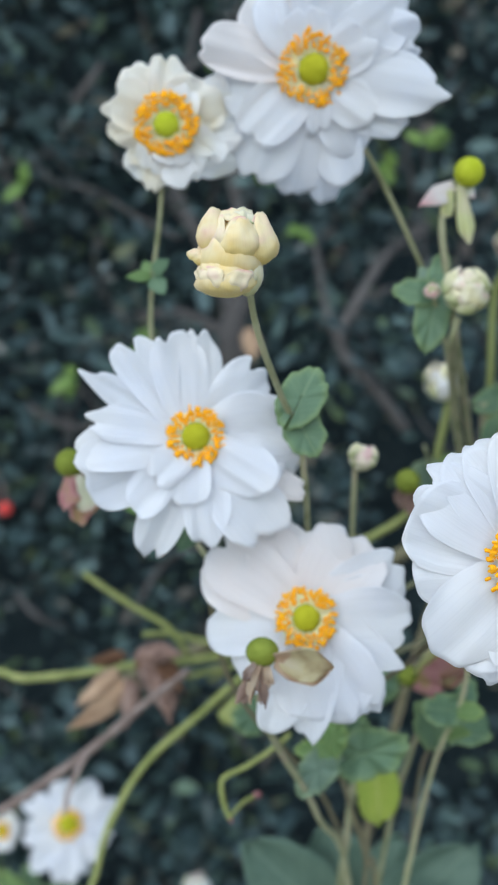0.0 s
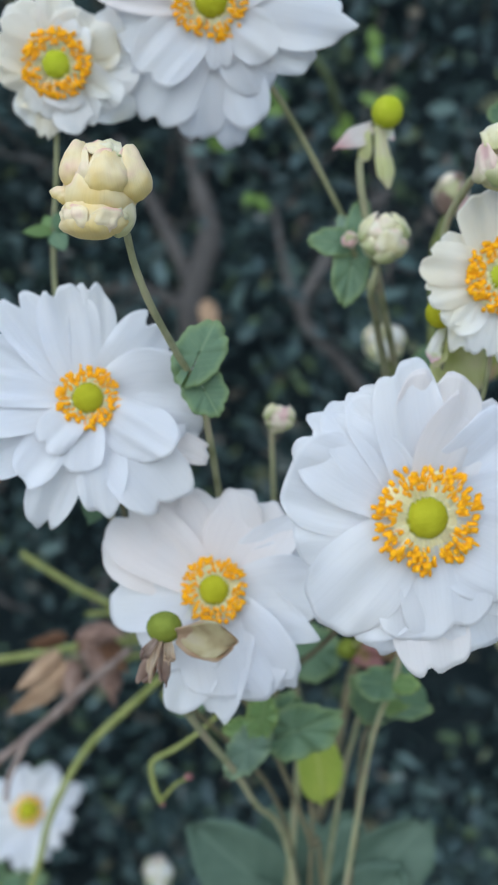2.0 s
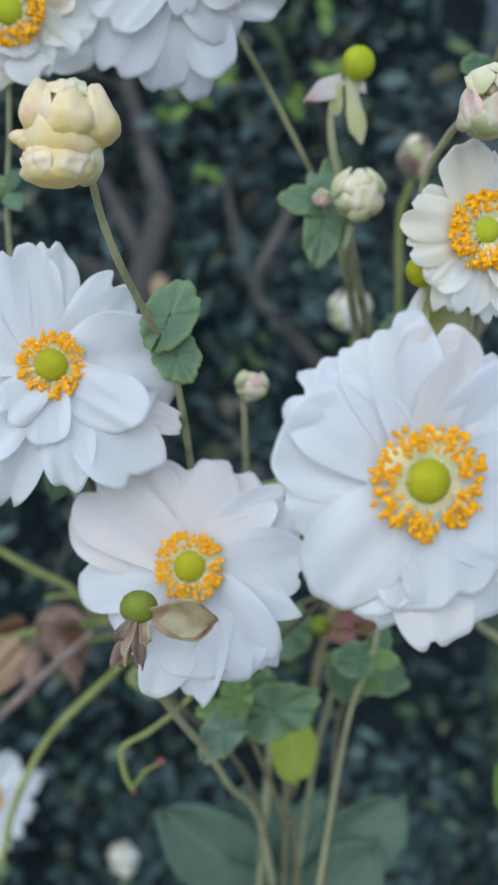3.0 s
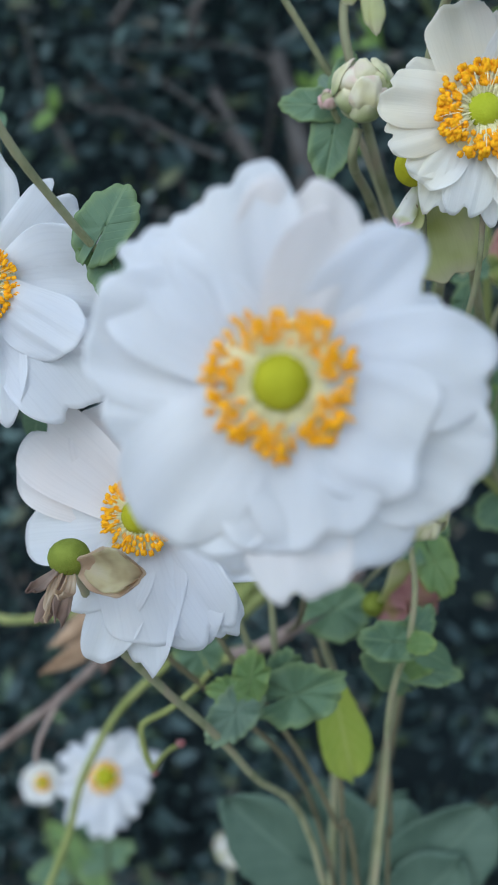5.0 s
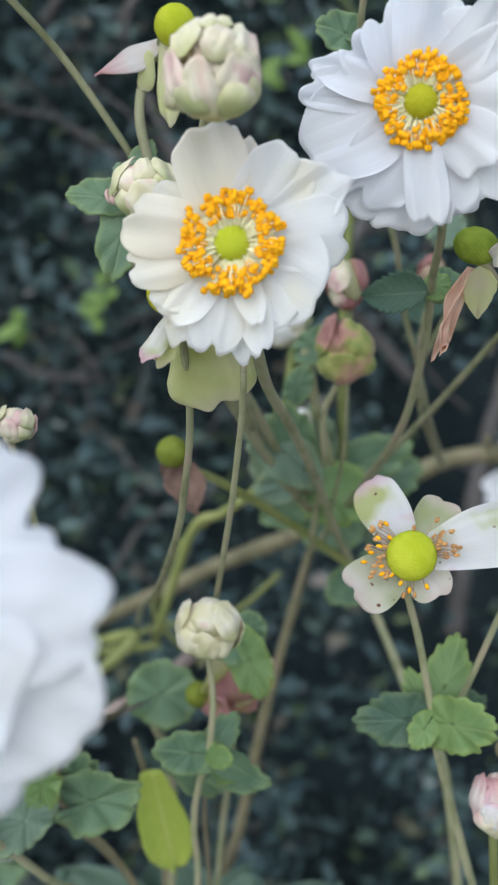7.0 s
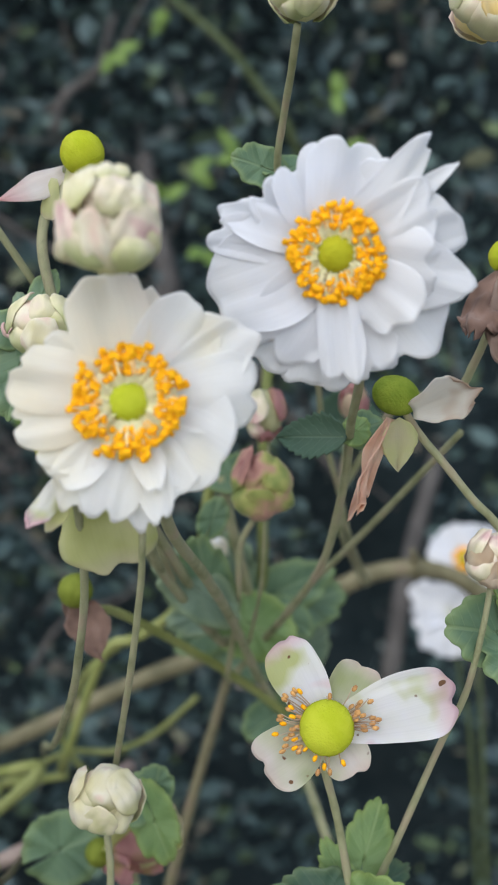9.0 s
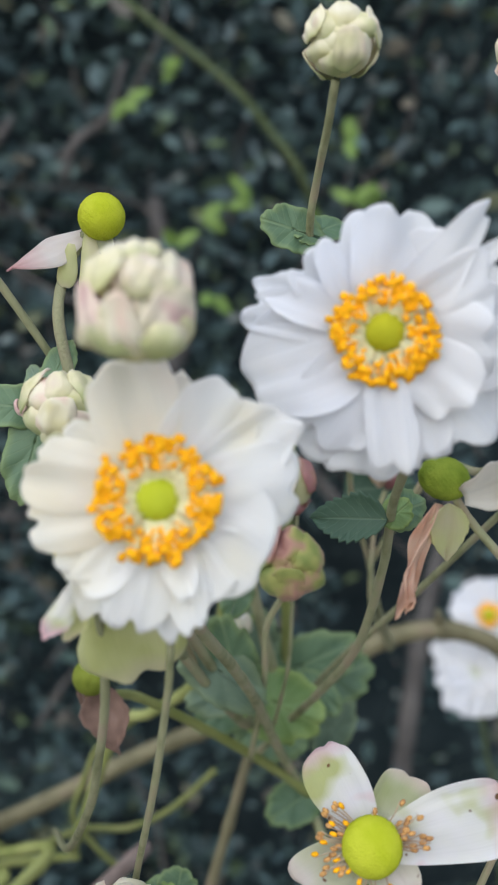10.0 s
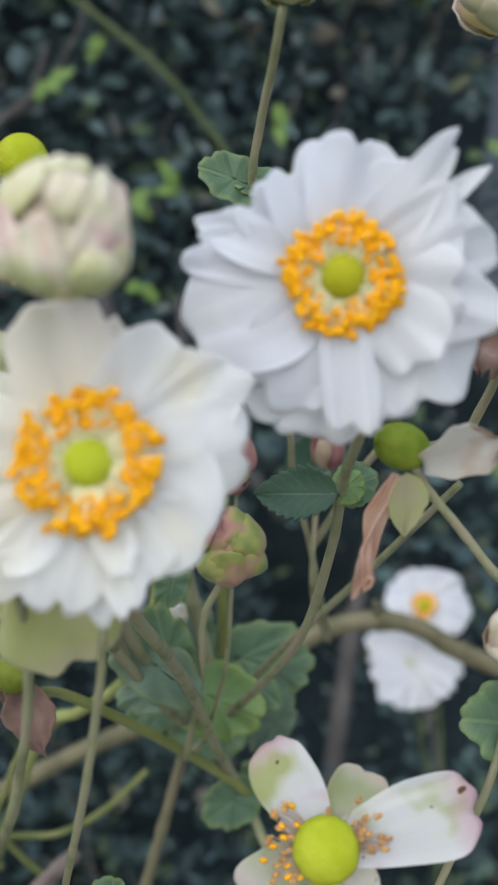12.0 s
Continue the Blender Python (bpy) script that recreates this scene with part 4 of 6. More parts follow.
# ---- spent flower with four petals left ----
spent = flower((0.1357, 0.3176, 0.9437), (0.113, 0.103, 1.012), 1.2270e-04, [
    (127, 168, 80, 14, 1, "o"), (60, 122, 72, 6, 0, "g"), (18, 222, 100, 8, 1, "o"), (221, 136, 92, 6, 0, "g"), (-52, 92, 70, 4, 0, "g"),
], 45, 48, 0, "spent anemone flower with four blotched petals and a lime head", pistil=PISTIL_BRIGHT, seed=99, fold=0.04, group="spent anemone heads")
rnd_s = random.Random(5)
for turn in [*range(132, 232, 4), *range(2, 46, 3), 58, 88, 252, 262, 270, 278, 300]:
    far = 1.2515e-04 * rnd_s.uniform(50, 88)
    bm = tube([(far * 0.4, 0, -0.001), (far * 0.75, 0, 0.001), (far, rnd_s.uniform(-1, 1) * 0.0008, 0.0006)], 0.00016, 0.00012, sides=5, steps=2)
    n0 = len(bm.faces)
    sac = bmesh.ops.create_icosphere(bm, subdivisions=1, radius=0.00068)["verts"]
    for v in sac:
        v.co = Vector((v.co.x * 1.3 + far, v.co.y * 0.8, v.co.z * 0.7 + 0.0006))
    bm.faces.ensure_lookup_table()
    for f in list(bm.faces)[n0:]:
        f.material_index = 1
    c = Vector(spent.location)
    bmesh.ops.transform(bm, matrix=Matrix.Translation(c) @ frame_of(Vector((0.113, 0.103, 1.012)) - c) @ pose(0, 0, 0, 0, -8, turn), verts=bm.verts)
    part("stamen", bm, [TAN_DRY, ANTHER if turn % 3 == 0 else ANTHER_DRY], spent)
SPENT_STALK = [(0.1347, 0.3263, 0.9342), (0.1391, 0.3343, 0.9176), (0.1426, 0.3405, 0.9007), (0.1442, 0.3433, 0.8922), (0.1463, 0.3491, 0.8802), (0.1521, 0.3573, 0.8587), (0.1583, 0.3668, 0.8351), (0.1748, 0.3909, 0.7692), (0.1964, 0.4223, 0.5986)]
stem(spent, SPENT_STALK, 0.0009, 0.0013, fuzz=500)
leaves(spent, [
    ((0.1436, 0.3412, 0.8933), (0.1237, 0.3370, 0.8930), 0.0150, LEAF_DEEP, fan_leaf, dict(teeth=0.10, bend=-0.12, cup=0.15)),
    ((0.1442, 0.3402, 0.8931), (0.1581, 0.3273, 0.8973), 0.0150, LEAF_BRIGHT, fan_leaf, dict(teeth=0.10, bend=-0.10, cup=0.1)),
    ((0.1455, 0.3451, 0.8936), (0.1514, 0.3533, 0.9124), 0.0125, LEAF_BRIGHT, fan_leaf, dict(teeth=0.10, bend=-0.1, cup=0.2)),
    ((0.1433, 0.3442, 0.8933), (0.1369, 0.3476, 0.9039), 0.008, LEAF_BRIGHT, fan_leaf, dict(teeth=0.10, bend=-0.1)),
    ((0.1431, 0.3392, 0.8936), (0.1388, 0.3338, 0.8887), 0.008, LEAF_BRIGHT, fan_leaf, dict(teeth=0.10, bend=-0.1)),
    ((0.1467, 0.3484, 0.8903), (0.1620, 0.3611, 0.8904), 0.010, LEAF_DEEP, fan_leaf, dict(teeth=0.10, bend=-0.1)),
], "bract_leaf")

# ---- stalks of the open flowers, with their bracts ----
def stalk_thing(name, points, r0, r1, label, mat=None, fuzz=0, rows=(), knots=0.0, category="stem"):
    root = thing(name, points[0], label, category, "anemone stalks")
    thin = 0.54 if name == "flower_stalk" else 1.0
    stem(root, points, r0 * thin, r1 * thin, mat, fuzz, knots=knots)
    leaves(root, rows)
    return root


stalk_thing("flower_stalk", [(-0.0216, 0.3211, 1.0715), (-0.0222, 0.3255, 1.0574), (-0.0238, 0.3318, 1.0424), (-0.0266, 0.3392, 1.0252), (-0.0275, 0.3448, 1.0069), (-0.0251, 0.3496, 0.9758), (-0.0141, 0.3391, 0.9440), (-0.0038, 0.3260, 0.9317)],
            0.0014, 0.0019, "thin brownish-green stalk of a cream flower", fuzz=300, rows=[
    ((-0.0267, 0.3370, 1.0269), (-0.0337, 0.3301, 1.0263), 0.004, LEAF_BRIGHT, leaf_width, dict(bend=-0.1)),
    ((-0.0263, 0.3370, 1.0278), (-0.0210, 0.3318, 1.0317), 0.005, LEAF, leaf_width, dict(bend=-0.1)),
    ((-0.0263, 0.3371, 1.0266), (-0.0220, 0.3328, 1.0213), 0.006, LEAF, leaf_width, dict(bend=-0.1)),
    ((-0.0275, 0.3398, 1.0277), (-0.0301, 0.3432, 1.0321), 0.004, LEAF_BRIGHT, leaf_width, dict(bend=-0.1)),
])
stalk_thing("flower_stalk", [(0.0273, 0.3163, 1.0824), (0.0398, 0.3237, 1.0686), (0.0506, 0.3390, 1.0552), (0.0648, 0.3525, 1.0325), (0.0703, 0.3566, 1.0210), (0.0779, 0.3665, 1.0005), (0.0853, 0.3864, 0.9734), (0.0982, 0.4140, 0.9373), (0.1056, 0.4590, 0.9243)],
            0.0016, 0.0020, "brown-green stalk of a large white flower", fuzz=250)
# low stalks wear the dark cane skin: their shade is put into the colour
stalk_thing("flower_stalk", [(-0.0057, 0.2874, 0.9761), (-0.0040, 0.3048, 0.9568), (-0.0026, 0.3190, 0.9354), (-0.0051, 0.3260, 0.9239), (0.0005, 0.3389, 0.8914), (0.0109, 0.3488, 0.8704), (0.0271, 0.3639, 0.8468), (0.0429, 0.3920, 0.8133), (0.0524, 0.4122, 0.7742), (0.0624, 0.4364, 0.6863), (0.0814, 0.4782, 0.4475)],
            0.0015, 0.0019, "dull green stalk of a white double flower", mat=CANE_AND_SHADE, rows=[
    ((-0.0098, 0.3144, 0.9492), (-0.0157, 0.3222, 0.9369), 0.008, LEAF, leaf_width, dict(bend=-0.1)),
    ((-0.0201, 0.3196, 0.9552), (-0.0349, 0.3264, 0.9505), 0.008, LEAF_BRIGHT, leaf_width, dict(bend=-0.1)),
])
stalk_thing("flower_stalk", [(0.0229, 0.3220, 0.9105), (0.0313, 0.3398, 0.8767), (0.0419, 0.3562, 0.8496), (0.0505, 0.3777, 0.8209), (0.0589, 0.3941, 0.7898), (0.0658, 0.4120, 0.7501), (0.0791, 0.4783, 0.4314)],
            0.0015, 0.0021, "brown-green stalk beneath a white flower with small leaves", mat=CANE_AND_SHADE, fuzz=200, rows=[
    ((0.0372, 0.3434, 0.8588), (0.0280, 0.3323, 0.8490), 0.0135, LEAF_DULL, fan_leaf, dict(teeth=0.09, ruffle=0.08, ripple=0.07, bend=-0.15, cup=0.2)),
    ((0.0368, 0.3433, 0.8602), (0.0258, 0.3395, 0.8625), 0.0095, LEAF_BRIGHT, fan_leaf, dict(teeth=0.09, ruffle=0.08, ripple=0.07, bend=-0.1)),
    ((0.0378, 0.3434, 0.8612), (0.0408, 0.3404, 0.8747), 0.0115, LEAF_BRIGHT, fan_leaf, dict(teeth=0.09, ruffle=0.08, ripple=0.07, bend=-0.1, cup=0.2)),
    ((0.0447, 0.3512, 0.8546), (0.0649, 0.3413, 0.8664), 0.019, LEAF, fan_leaf, dict(teeth=0.09, ruffle=0.08, ripple=0.07, bend=-0.12, cup=0.2)),
    ((0.0450, 0.3530, 0.8581), (0.0509, 0.3489, 0.8714), 0.012, LEAF, fan_leaf, dict(teeth=0.09, ruffle=0.08, ripple=0.07, bend=-0.12, cup=0.2)),
])
stalk_thing("flower_stalk", [(0.0717, 0.2141, 0.9617), (0.0659, 0.2609, 0.9377), (0.0584, 0.3163, 0.9023), (0.0492, 0.3760, 0.8702), (0.0354, 0.4623, 0.8355)],
            0.0014, 0.0020, "brownish stalk bending away below a large flower", mat=CANE_AND_SHADE)
stalk_thing("flower_stalk", [(0.0824, 0.3685, 0.8567), (0.0784, 0.3789, 0.8427), (0.0776, 0.3891, 0.8194), (0.0780, 0.3990, 0.7856), (0.0767, 0.4083, 0.7521), (0.0780, 0.4682, 0.4441)],
            0.0014, 0.0017, "thin olive stalk under a pair of rounded leaves", mat=CANE_AND_SHADE, rows=[
    ((0.0822, 0.3665, 0.8574), (0.0716, 0.3563, 0.8736), 0.0155, LEAF, fan_leaf, dict(bend=-0.12, cup=0.2)),
    ((0.0837, 0.3664, 0.8604), (0.1004, 0.3614, 0.8598), 0.010, LEAF, fan_leaf, dict(bend=-0.12, cup=0.2)),
    ((0.0836, 0.3654, 0.8598), (0.0914, 0.3583, 0.8663), 0.008, LEAF_BRIGHT, fan_leaf, dict(bend=-0.12)),
])
stalk_thing("flower_stalk", [(0.0530, 0.3921, 0.8551), (0.0568, 0.3964, 0.8353), (0.0599, 0.4047, 0.8030), (0.0601, 0.4114, 0.7507), (0.0553, 0.4778, 0.4329)], 0.0017, 0.0019, "shaded grey-brown stalk behind a yellow leaf", mat=CANE_AND_SHADE, rows=[
    ((0.0588, 0.3915, 0.8450), (0.0650, 0.3980, 0.8035), 0.0170, LEAF_YELLOW, broad_width, dict(bend=-0.06, cup=0.25)),
])
stalk_thing("low_leaf_stalk", [(0.0569, 0.4576, 0.7052), (0.0573, 0.4616, 0.6510), (0.0564, 0.4981, 0.4075)], 0.0017, 0.002, "broad dull green lobed leaf low among stalks", rows=[
    ((0.0600, 0.4624, 0.7120), (0.0105, 0.4455, 0.7625), 0.036, LEAF_LOW, broad_width, dict(ruffle=0.07, ripple=0.05, bend=-0.12, cup=0.2)),
    ((0.0620, 0.4640, 0.6950), (0.0230, 0.4500, 0.7330), 0.032, LEAF_LOW, broad_width, dict(ruffle=0.07, ripple=0.05, bend=-0.12, cup=0.2)),
    ((0.0640, 0.4679, 0.7001), (0.0500, 0.4620, 0.7625), 0.042, LEAF_LOW, broad_width, dict(ruffle=0.07, ripple=0.05, bend=-0.12, cup=0.2)),
    ((0.0700, 0.4650, 0.7080), (0.0835, 0.4590, 0.7610), 0.026, LEAF_LOW, broad_width, dict(ruffle=0.07, ripple=0.05, bend=-0.12, cup=0.2)),
    ((0.0690, 0.4631, 0.7060), (0.1165, 0.4526, 0.7605), 0.036, LEAF_LOW, broad_width, dict(ruffle=0.07, ripple=0.05, bend=-0.12, cup=0.2)),
    ((0.0700, 0.4610, 0.6980), (0.1040, 0.4500, 0.7390), 0.034, LEAF_LOW, broad_width, dict(ruffle=0.07, ripple=0.05, bend=-0.12, cup=0.2)),
], category="leaf")

# ---- buds ----
C_STALK = [(0.0045, 0.2416, 1.0262), (0.0072, 0.2444, 1.0227), (0.0090, 0.2493, 1.0136), (0.0120, 0.2561, 1.0042), (0.0169, 0.2715, 0.9922), (0.0214, 0.2822, 0.9824), (0.0240, 0.2884, 0.9685), (0.0257, 0.3001, 0.9532), (0.0286, 0.3218, 0.9260), (0.0339, 0.3428, 0.8880), (0.0415, 0.3580, 0.8540)]
b = thing("anemone_bud", (0.0038, 0.2367, 1.0287), "plump cream-yellow double anemone bud about to open", "flower bud", "closed anemone buds")
puffs(b, (0.0038, 0.2367, 1.0287), 1.3459e-04, [
    (-2, 4, -8, 52, 60, 8, YELLOWISH), (-34, 36, 16, 24, 36, 6, YELLOWISH), (-2, 54, -2, 46, 18, 3, BUD_CREAM), (12, 22, 24, 36, 36, -4, YELLOWISH), (50, 22, 6, 28, 42, -8, YELLOWISH),
    (-8, -46, 18, 48, 33, -6, YELLOWISH), (-58, -12, 16, 20, 13, 28, YELLOWISH), (32, -38, 2, 22, 36, 8, BUD_CREAM), (-26, -34, 26, 26, 22, 14, YELLOWISH),
], 4, 0.7)
wrap(b, (0.0042, 0.2367, 1.0312), 0.0068, [
    (-36, 12, 0.40, 0.62, 10, BUD_BLUSH), (8, 8, 0.42, 0.66, -6, BUD_BLUSH), (52, 4, 0.46, 0.78, -10, BUD_BLUSH), (-10, 56, 0.46, 0.40, 20, BUD_BLUSH), (40, 52, 0.42, 0.42, -25, BUD_CREAM),
], 5)
wrap(b, (0.0028, 0.2358, 1.0228), 0.0069, [
    (-30, -4, 0.52, 0.60, 16, BUD_BLUSH), (28, -12, 0.58, 0.62, -14, BUD_BLUSH), (-78, 10, 0.42, 0.46, 40, BUD_BLUSH), (70, 8, 0.45, 0.6, -20, BUD_CREAM),
], 6, 0.68)
stem(b, C_STALK, 0.0008, 0.0011, None, 1400)
leaves(b, [
    ((0.0200, 0.2760, 0.9885), (0.0262, 0.2790, 1.0010), 0.0130, LEAF, fan_leaf, dict(bend=-0.15, cup=0.3)),
    ((0.0214, 0.2792, 0.9856), (0.0268, 0.2755, 0.9765), 0.0118, LEAF, fan_leaf, dict(bend=-0.1, cup=0.2)),
    ((0.0204, 0.2792, 0.9843), (0.0165, 0.2750, 0.9876), 0.0045, LEAF_BRIGHT, leaf_width, dict(bend=-0.1)),
], "bract_leaf")

b = thing("anemone_bud", (0.0969, 0.2731, 1.0398), "fat pink and cream double bud on the point of opening", "flower bud", "closed anemone buds")
puffs(b, (0.0969, 0.2731, 1.0398), 7.9285e-05 * 0.93, [
    (0, 0, -20, 90, 92, 0, BUD_CREAM), (10, 84, -10, 36, 28, -10, BUD_PINK), (-72, -22, 26, 34, 70, 12, BUD_PINK), (-30, -40, 48, 50, 60, 8, BUD_GREEN), (46, -50, 46, 50, 54, -14, BUD_GREEN),
    (82, 4, 14, 30, 70, -8, BUD_CREAM), (48, 46, 40, 42, 46, -18, BUD_CREAM), (-6, 40, 52, 44, 34, 16, BUD_PINK), (22, 2, 66, 32, 44, -26, BUD_CREAM), (-52, 40, 34, 32, 40, 26, BUD_CREAM), (0, -22, 74, 18, 36, 14, BUD_PINK),
], 7, 0.45)
wrap(b, (0.0969, 0.2731, 1.0398), 0.0083, [
    (-48, -22, 0.50, 0.85, 12, BUD_PINK), (40, -24, 0.62, 0.80, -18, BUD_PINK), (-8, -30, 0.40, 0.72, 6, BUD_CREAM), (58, 26, 0.46, 0.62, -30, BUD_CREAM), (-40, 36, 0.42, 0.55, 35, BUD_CREAM), (14, 26, 0.40, 0.46, -24, BUD_PINK), (10, 66, 0.40, 0.42, 10, BUD_CREAM),
], 3)
stem(b, [(0.0941, 0.2849, 1.0389), (0.0920, 0.2936, 1.0353), (0.0888, 0.3058, 1.0242), (0.0914, 0.3009, 1.0065), (0.0929, 0.3270, 0.9855), (0.0924, 0.3719, 0.9626)], 0.0010, 0.0013)
b = bud_thing((0.0742, 0.3218, 1.0236), 1.6480e-04 * 48, (0.1, -0.5, 1), [BUD_GREEN, BUD_GREEN, BUD_CREAM], "pale green anemone bud above rounded bracts", [(0.0726, 0.3232, 1.0155), (0.0710, 0.3244, 1.0078), (0.0744, 0.3391, 1.0007), (0.0791, 0.3588, 0.9883), (0.0893, 0.3873, 0.9600), (0.1046, 0.4242, 0.9282), (0.1055, 0.4642, 0.9185)], 0.0012, 0.0016, seed=9, petals=10, lobes=0.4, fuzz=250)
leaves(b, [
    ((0.0654, 0.3352, 1.0230), (0.0523, 0.3316, 1.0240), 0.0095, LEAF, fan_leaf, dict(bend=-0.1, cup=0.2)),
    ((0.0668, 0.3352, 1.0214), (0.0637, 0.3291, 1.0040), 0.012, LEAF, fan_leaf, dict(bend=-0.1, cup=0.2)),
    ((0.0670, 0.3384, 1.0267), (0.0709, 0.3409, 1.0378), 0.007, LEAF, fan_leaf, dict(bend=-0.1)),
    ((0.0663, 0.3383, 1.0255), (0.0622, 0.3404, 1.0320), 0.006, LEAF_DULL, fan_leaf, dict(bend=-0.1)),
], "bract_leaf")
bud_thing((0.0651, 0.3303, 1.0238), 1.6881e-04 * 16, (0, -0.3, 1), [BUD_PINK], "tiny round pinkish anemone bud in bracts", [(0.0658, 0.3322, 1.0223), (0.0672, 0.3348, 1.0188), (0.0690, 0.3364, 1.0138)], 0.0008, 0.0009, seed=10, petals=5)
b = bud_thing((0.1246, 0.3195, 1.0916), 1.0328e-04 * 68, (0, -0.3, 1), [BUD_GREEN, BUD_CREAM, BUD_GREEN, BUD_CREAM], "round pale green anemone bud on an upright stalk", [(0.1238, 0.3205, 1.0850), (0.1227, 0.3300, 1.0785), (0.1210, 0.3422, 1.0710), (0.1199, 0.3524, 1.0614), (0.1219, 0.3806, 1.0428), (0.1316, 0.4056, 1.0139), (0.1345, 0.4230, 0.9968), (0.1407, 0.4377, 0.9770), (0.1473, 0.4632, 0.9535), (0.1610, 0.5636, 0.9180), (0.1660, 0.6110, 0.9050)], 0.0008, 0.0010, seed=12, petals=10, lobes=0.4, fuzz=700)
leaves(b, [
    ((0.1195, 0.3514, 1.0618), (0.1094, 0.3474, 1.0645), 0.0105, LEAF, fan_leaf, dict(bend=-0.1, cup=0.2)),
    ((0.1204, 0.3534, 1.0622), (0.1283, 0.3649, 1.0675), 0.008, LEAF, fan_leaf, dict(bend=-0.1, cup=0.2)),
], "bract_leaf")
bud_thing((0.1632, 0.3339, 1.0946), 1.0509e-04 * 84, (-0.1, -0.35, 1), [BUD_PINK, BUD_PINK, YELLOWISH], "large pinkish cream double anemone bud", [(0.1681, 0.3369, 1.0880), (0.1722, 0.3391, 1.0848), (0.1773, 0.3445, 1.0724), (0.1905, 0.3632, 1.0307), (0.2211, 0.4236, 0.8806), (0.2558, 0.5024, 0.6555)], 0.0014, 0.0017, seed=13, petals=13, lobes=0.4, fuzz=300)
b = bud_thing((0.0865, 0.3356, 0.9173), 1.3661e-04 * 64, (0.2, -0.5, 0.9), [BUD_GREEN, BUD_CREAM], "knobbly pale green and white anemone bud", [(0.0849, 0.3446, 0.9050), (0.0861, 0.3450, 0.8920), (0.0842, 0.3492, 0.8745), (0.0807, 0.3543, 0.8619), (0.0780, 0.3620, 0.8440), (0.0746, 0.3842, 0.7912), (0.0539, 0.4280, 0.5859)], 0.0009, 0.0011, seed=15, petals=9, lobes=0.4, fuzz=300)
leaves(b, [
    ((0.0844, 0.3482, 0.8751), (0.0700, 0.3423, 0.8787), 0.0125, LEAF, fan_leaf, dict(bend=-0.1, cup=0.2)),
    ((0.0843, 0.3492, 0.8758), (0.0919, 0.3563, 0.8839), 0.009, LEAF, fan_leaf, dict(bend=-0.1, cup=0.2)),
    ((0.0854, 0.3492, 0.8753), (0.0975, 0.3523, 0.8658), 0.0085, LEAF, leaf_width, dict(bend=-0.1, cup=0.2)),
    ((0.0848, 0.3472, 0.8760), (0.0917, 0.3413, 0.8772), 0.007, LEAF_BRIGHT, fan_leaf, dict(bend=-0.1)),
], "bract_leaf")
bud_thing((0.1182, 0.3904, 0.9837), 1.6290e-04 * 58, (0.05, -0.4, 1), [MOTTLED, MOTTLED], "mottled green and pink withering bud", [(0.1154, 0.3929, 0.9730), (0.1117, 0.3984, 0.9635), (0.1112, 0.4076, 0.9466), (0.1092, 0.4238, 0.9297), (0.1062, 0.4447, 0.9092)], 0.0009, 0.0010, seed=16, petals=6, lobes=0.4, tall=1.2)
bud_thing((0.1174, 0.3973, 1.0027), 1.6691e-04 * 42, (0.05, -0.3, -1), [PINK_DRY, BUD_PINK], "dark pinkish withered bud hanging over another", [(0.1189, 0.3992, 0.9953), (0.1184, 0.4030, 0.9708), (0.1177, 0.4123, 0.9492), (0.1138, 0.4338, 0.9250)], 0.0005, 0.0006, seed=17, petals=5, tall=1.2)
bud_thing((0.1441, 0.4250, 1.0057), 1.8302e-04 * 26, (0, -0.3, 1), [TAN_DRY, PINK_DRY], "small dried brown bud behind leaves", [(0.1443, 0.4260, 0.9991), (0.1418, 0.4309, 0.9873), (0.1424, 0.4427, 0.9629), (0.1490, 0.4900, 0.9430), (0.1600, 0.5600, 0.9160), (0.1640, 0.6110, 0.9040)], 0.0008, 0.0009, seed=18, petals=5, tall=1.5)
bud_thing((0.0435, 0.3182, 0.9708), 1.8035e-04 * 27, (0.1, -0.3, 1), [BUD_PINK, BUD_GREEN], "small grey-pink anemone bud on a thin stalk", [(0.0413, 0.3204, 0.9662), (0.0418, 0.3261, 0.9537), (0.0424, 0.3340, 0.9403), (0.0434, 0.3501, 0.9025), (0.0438, 0.3610, 0.8590)], 0.0009, 0.0011, seed=19, petals=6, lobes=0.4)
bud_thing((0.0940, 0.4607, 0.9869), 2.5442e-04 * 38, (-0.4, -0.3, 0.8), [CREAM, BUD_GREEN], "pale faded bud behind the stalks", [(0.0970, 0.4636, 0.9793), (0.0949, 0.4683, 0.9604), (0.0916, 0.4738, 0.9379), (0.0819, 0.4843, 0.9191), (0.0658, 0.4946, 0.9052), (0.0514, 0.5047, 0.8938), (0.0304, 0.5258, 0.8356)], 0.0019, 0.0022, seed=20, petals=6, lobes=0.4, stem_mat=STEM_GREEN)
bud_thing((0.1222, 0.4655, 1.0507), 2.4756e-04 * 34, (0.1, -0.3, 1), [BROWN_DRY, BUD_PINK], "greyish withered bud behind a flower", [(0.1215, 0.4671, 1.0430), (0.1184, 0.4670, 1.0351), (0.1160, 0.4684, 1.0233), (0.1152, 0.4634, 0.9803), (0.1174, 0.4845, 0.8995)], 0.0018, 0.002, seed=21, petals=6, tall=1.2, stem_mat=STEM_GREEN)
bud_thing((-0.0264, 0.6407, 0.6231), 3.3363e-04 * 33, (-0.1, -0.3, 1), [CREAM, GREENISH], "small greenish white bud low in the shade", [(-0.0274, 0.6439, 0.6099), (-0.0320, 0.6586, 0.5585), (-0.0483, 0.6991, 0.2457), (-0.0640, 0.7205, -0.6247)], 0.0013, 0.0015, seed=23, petals=7, lobes=0.6, tall=1.15)
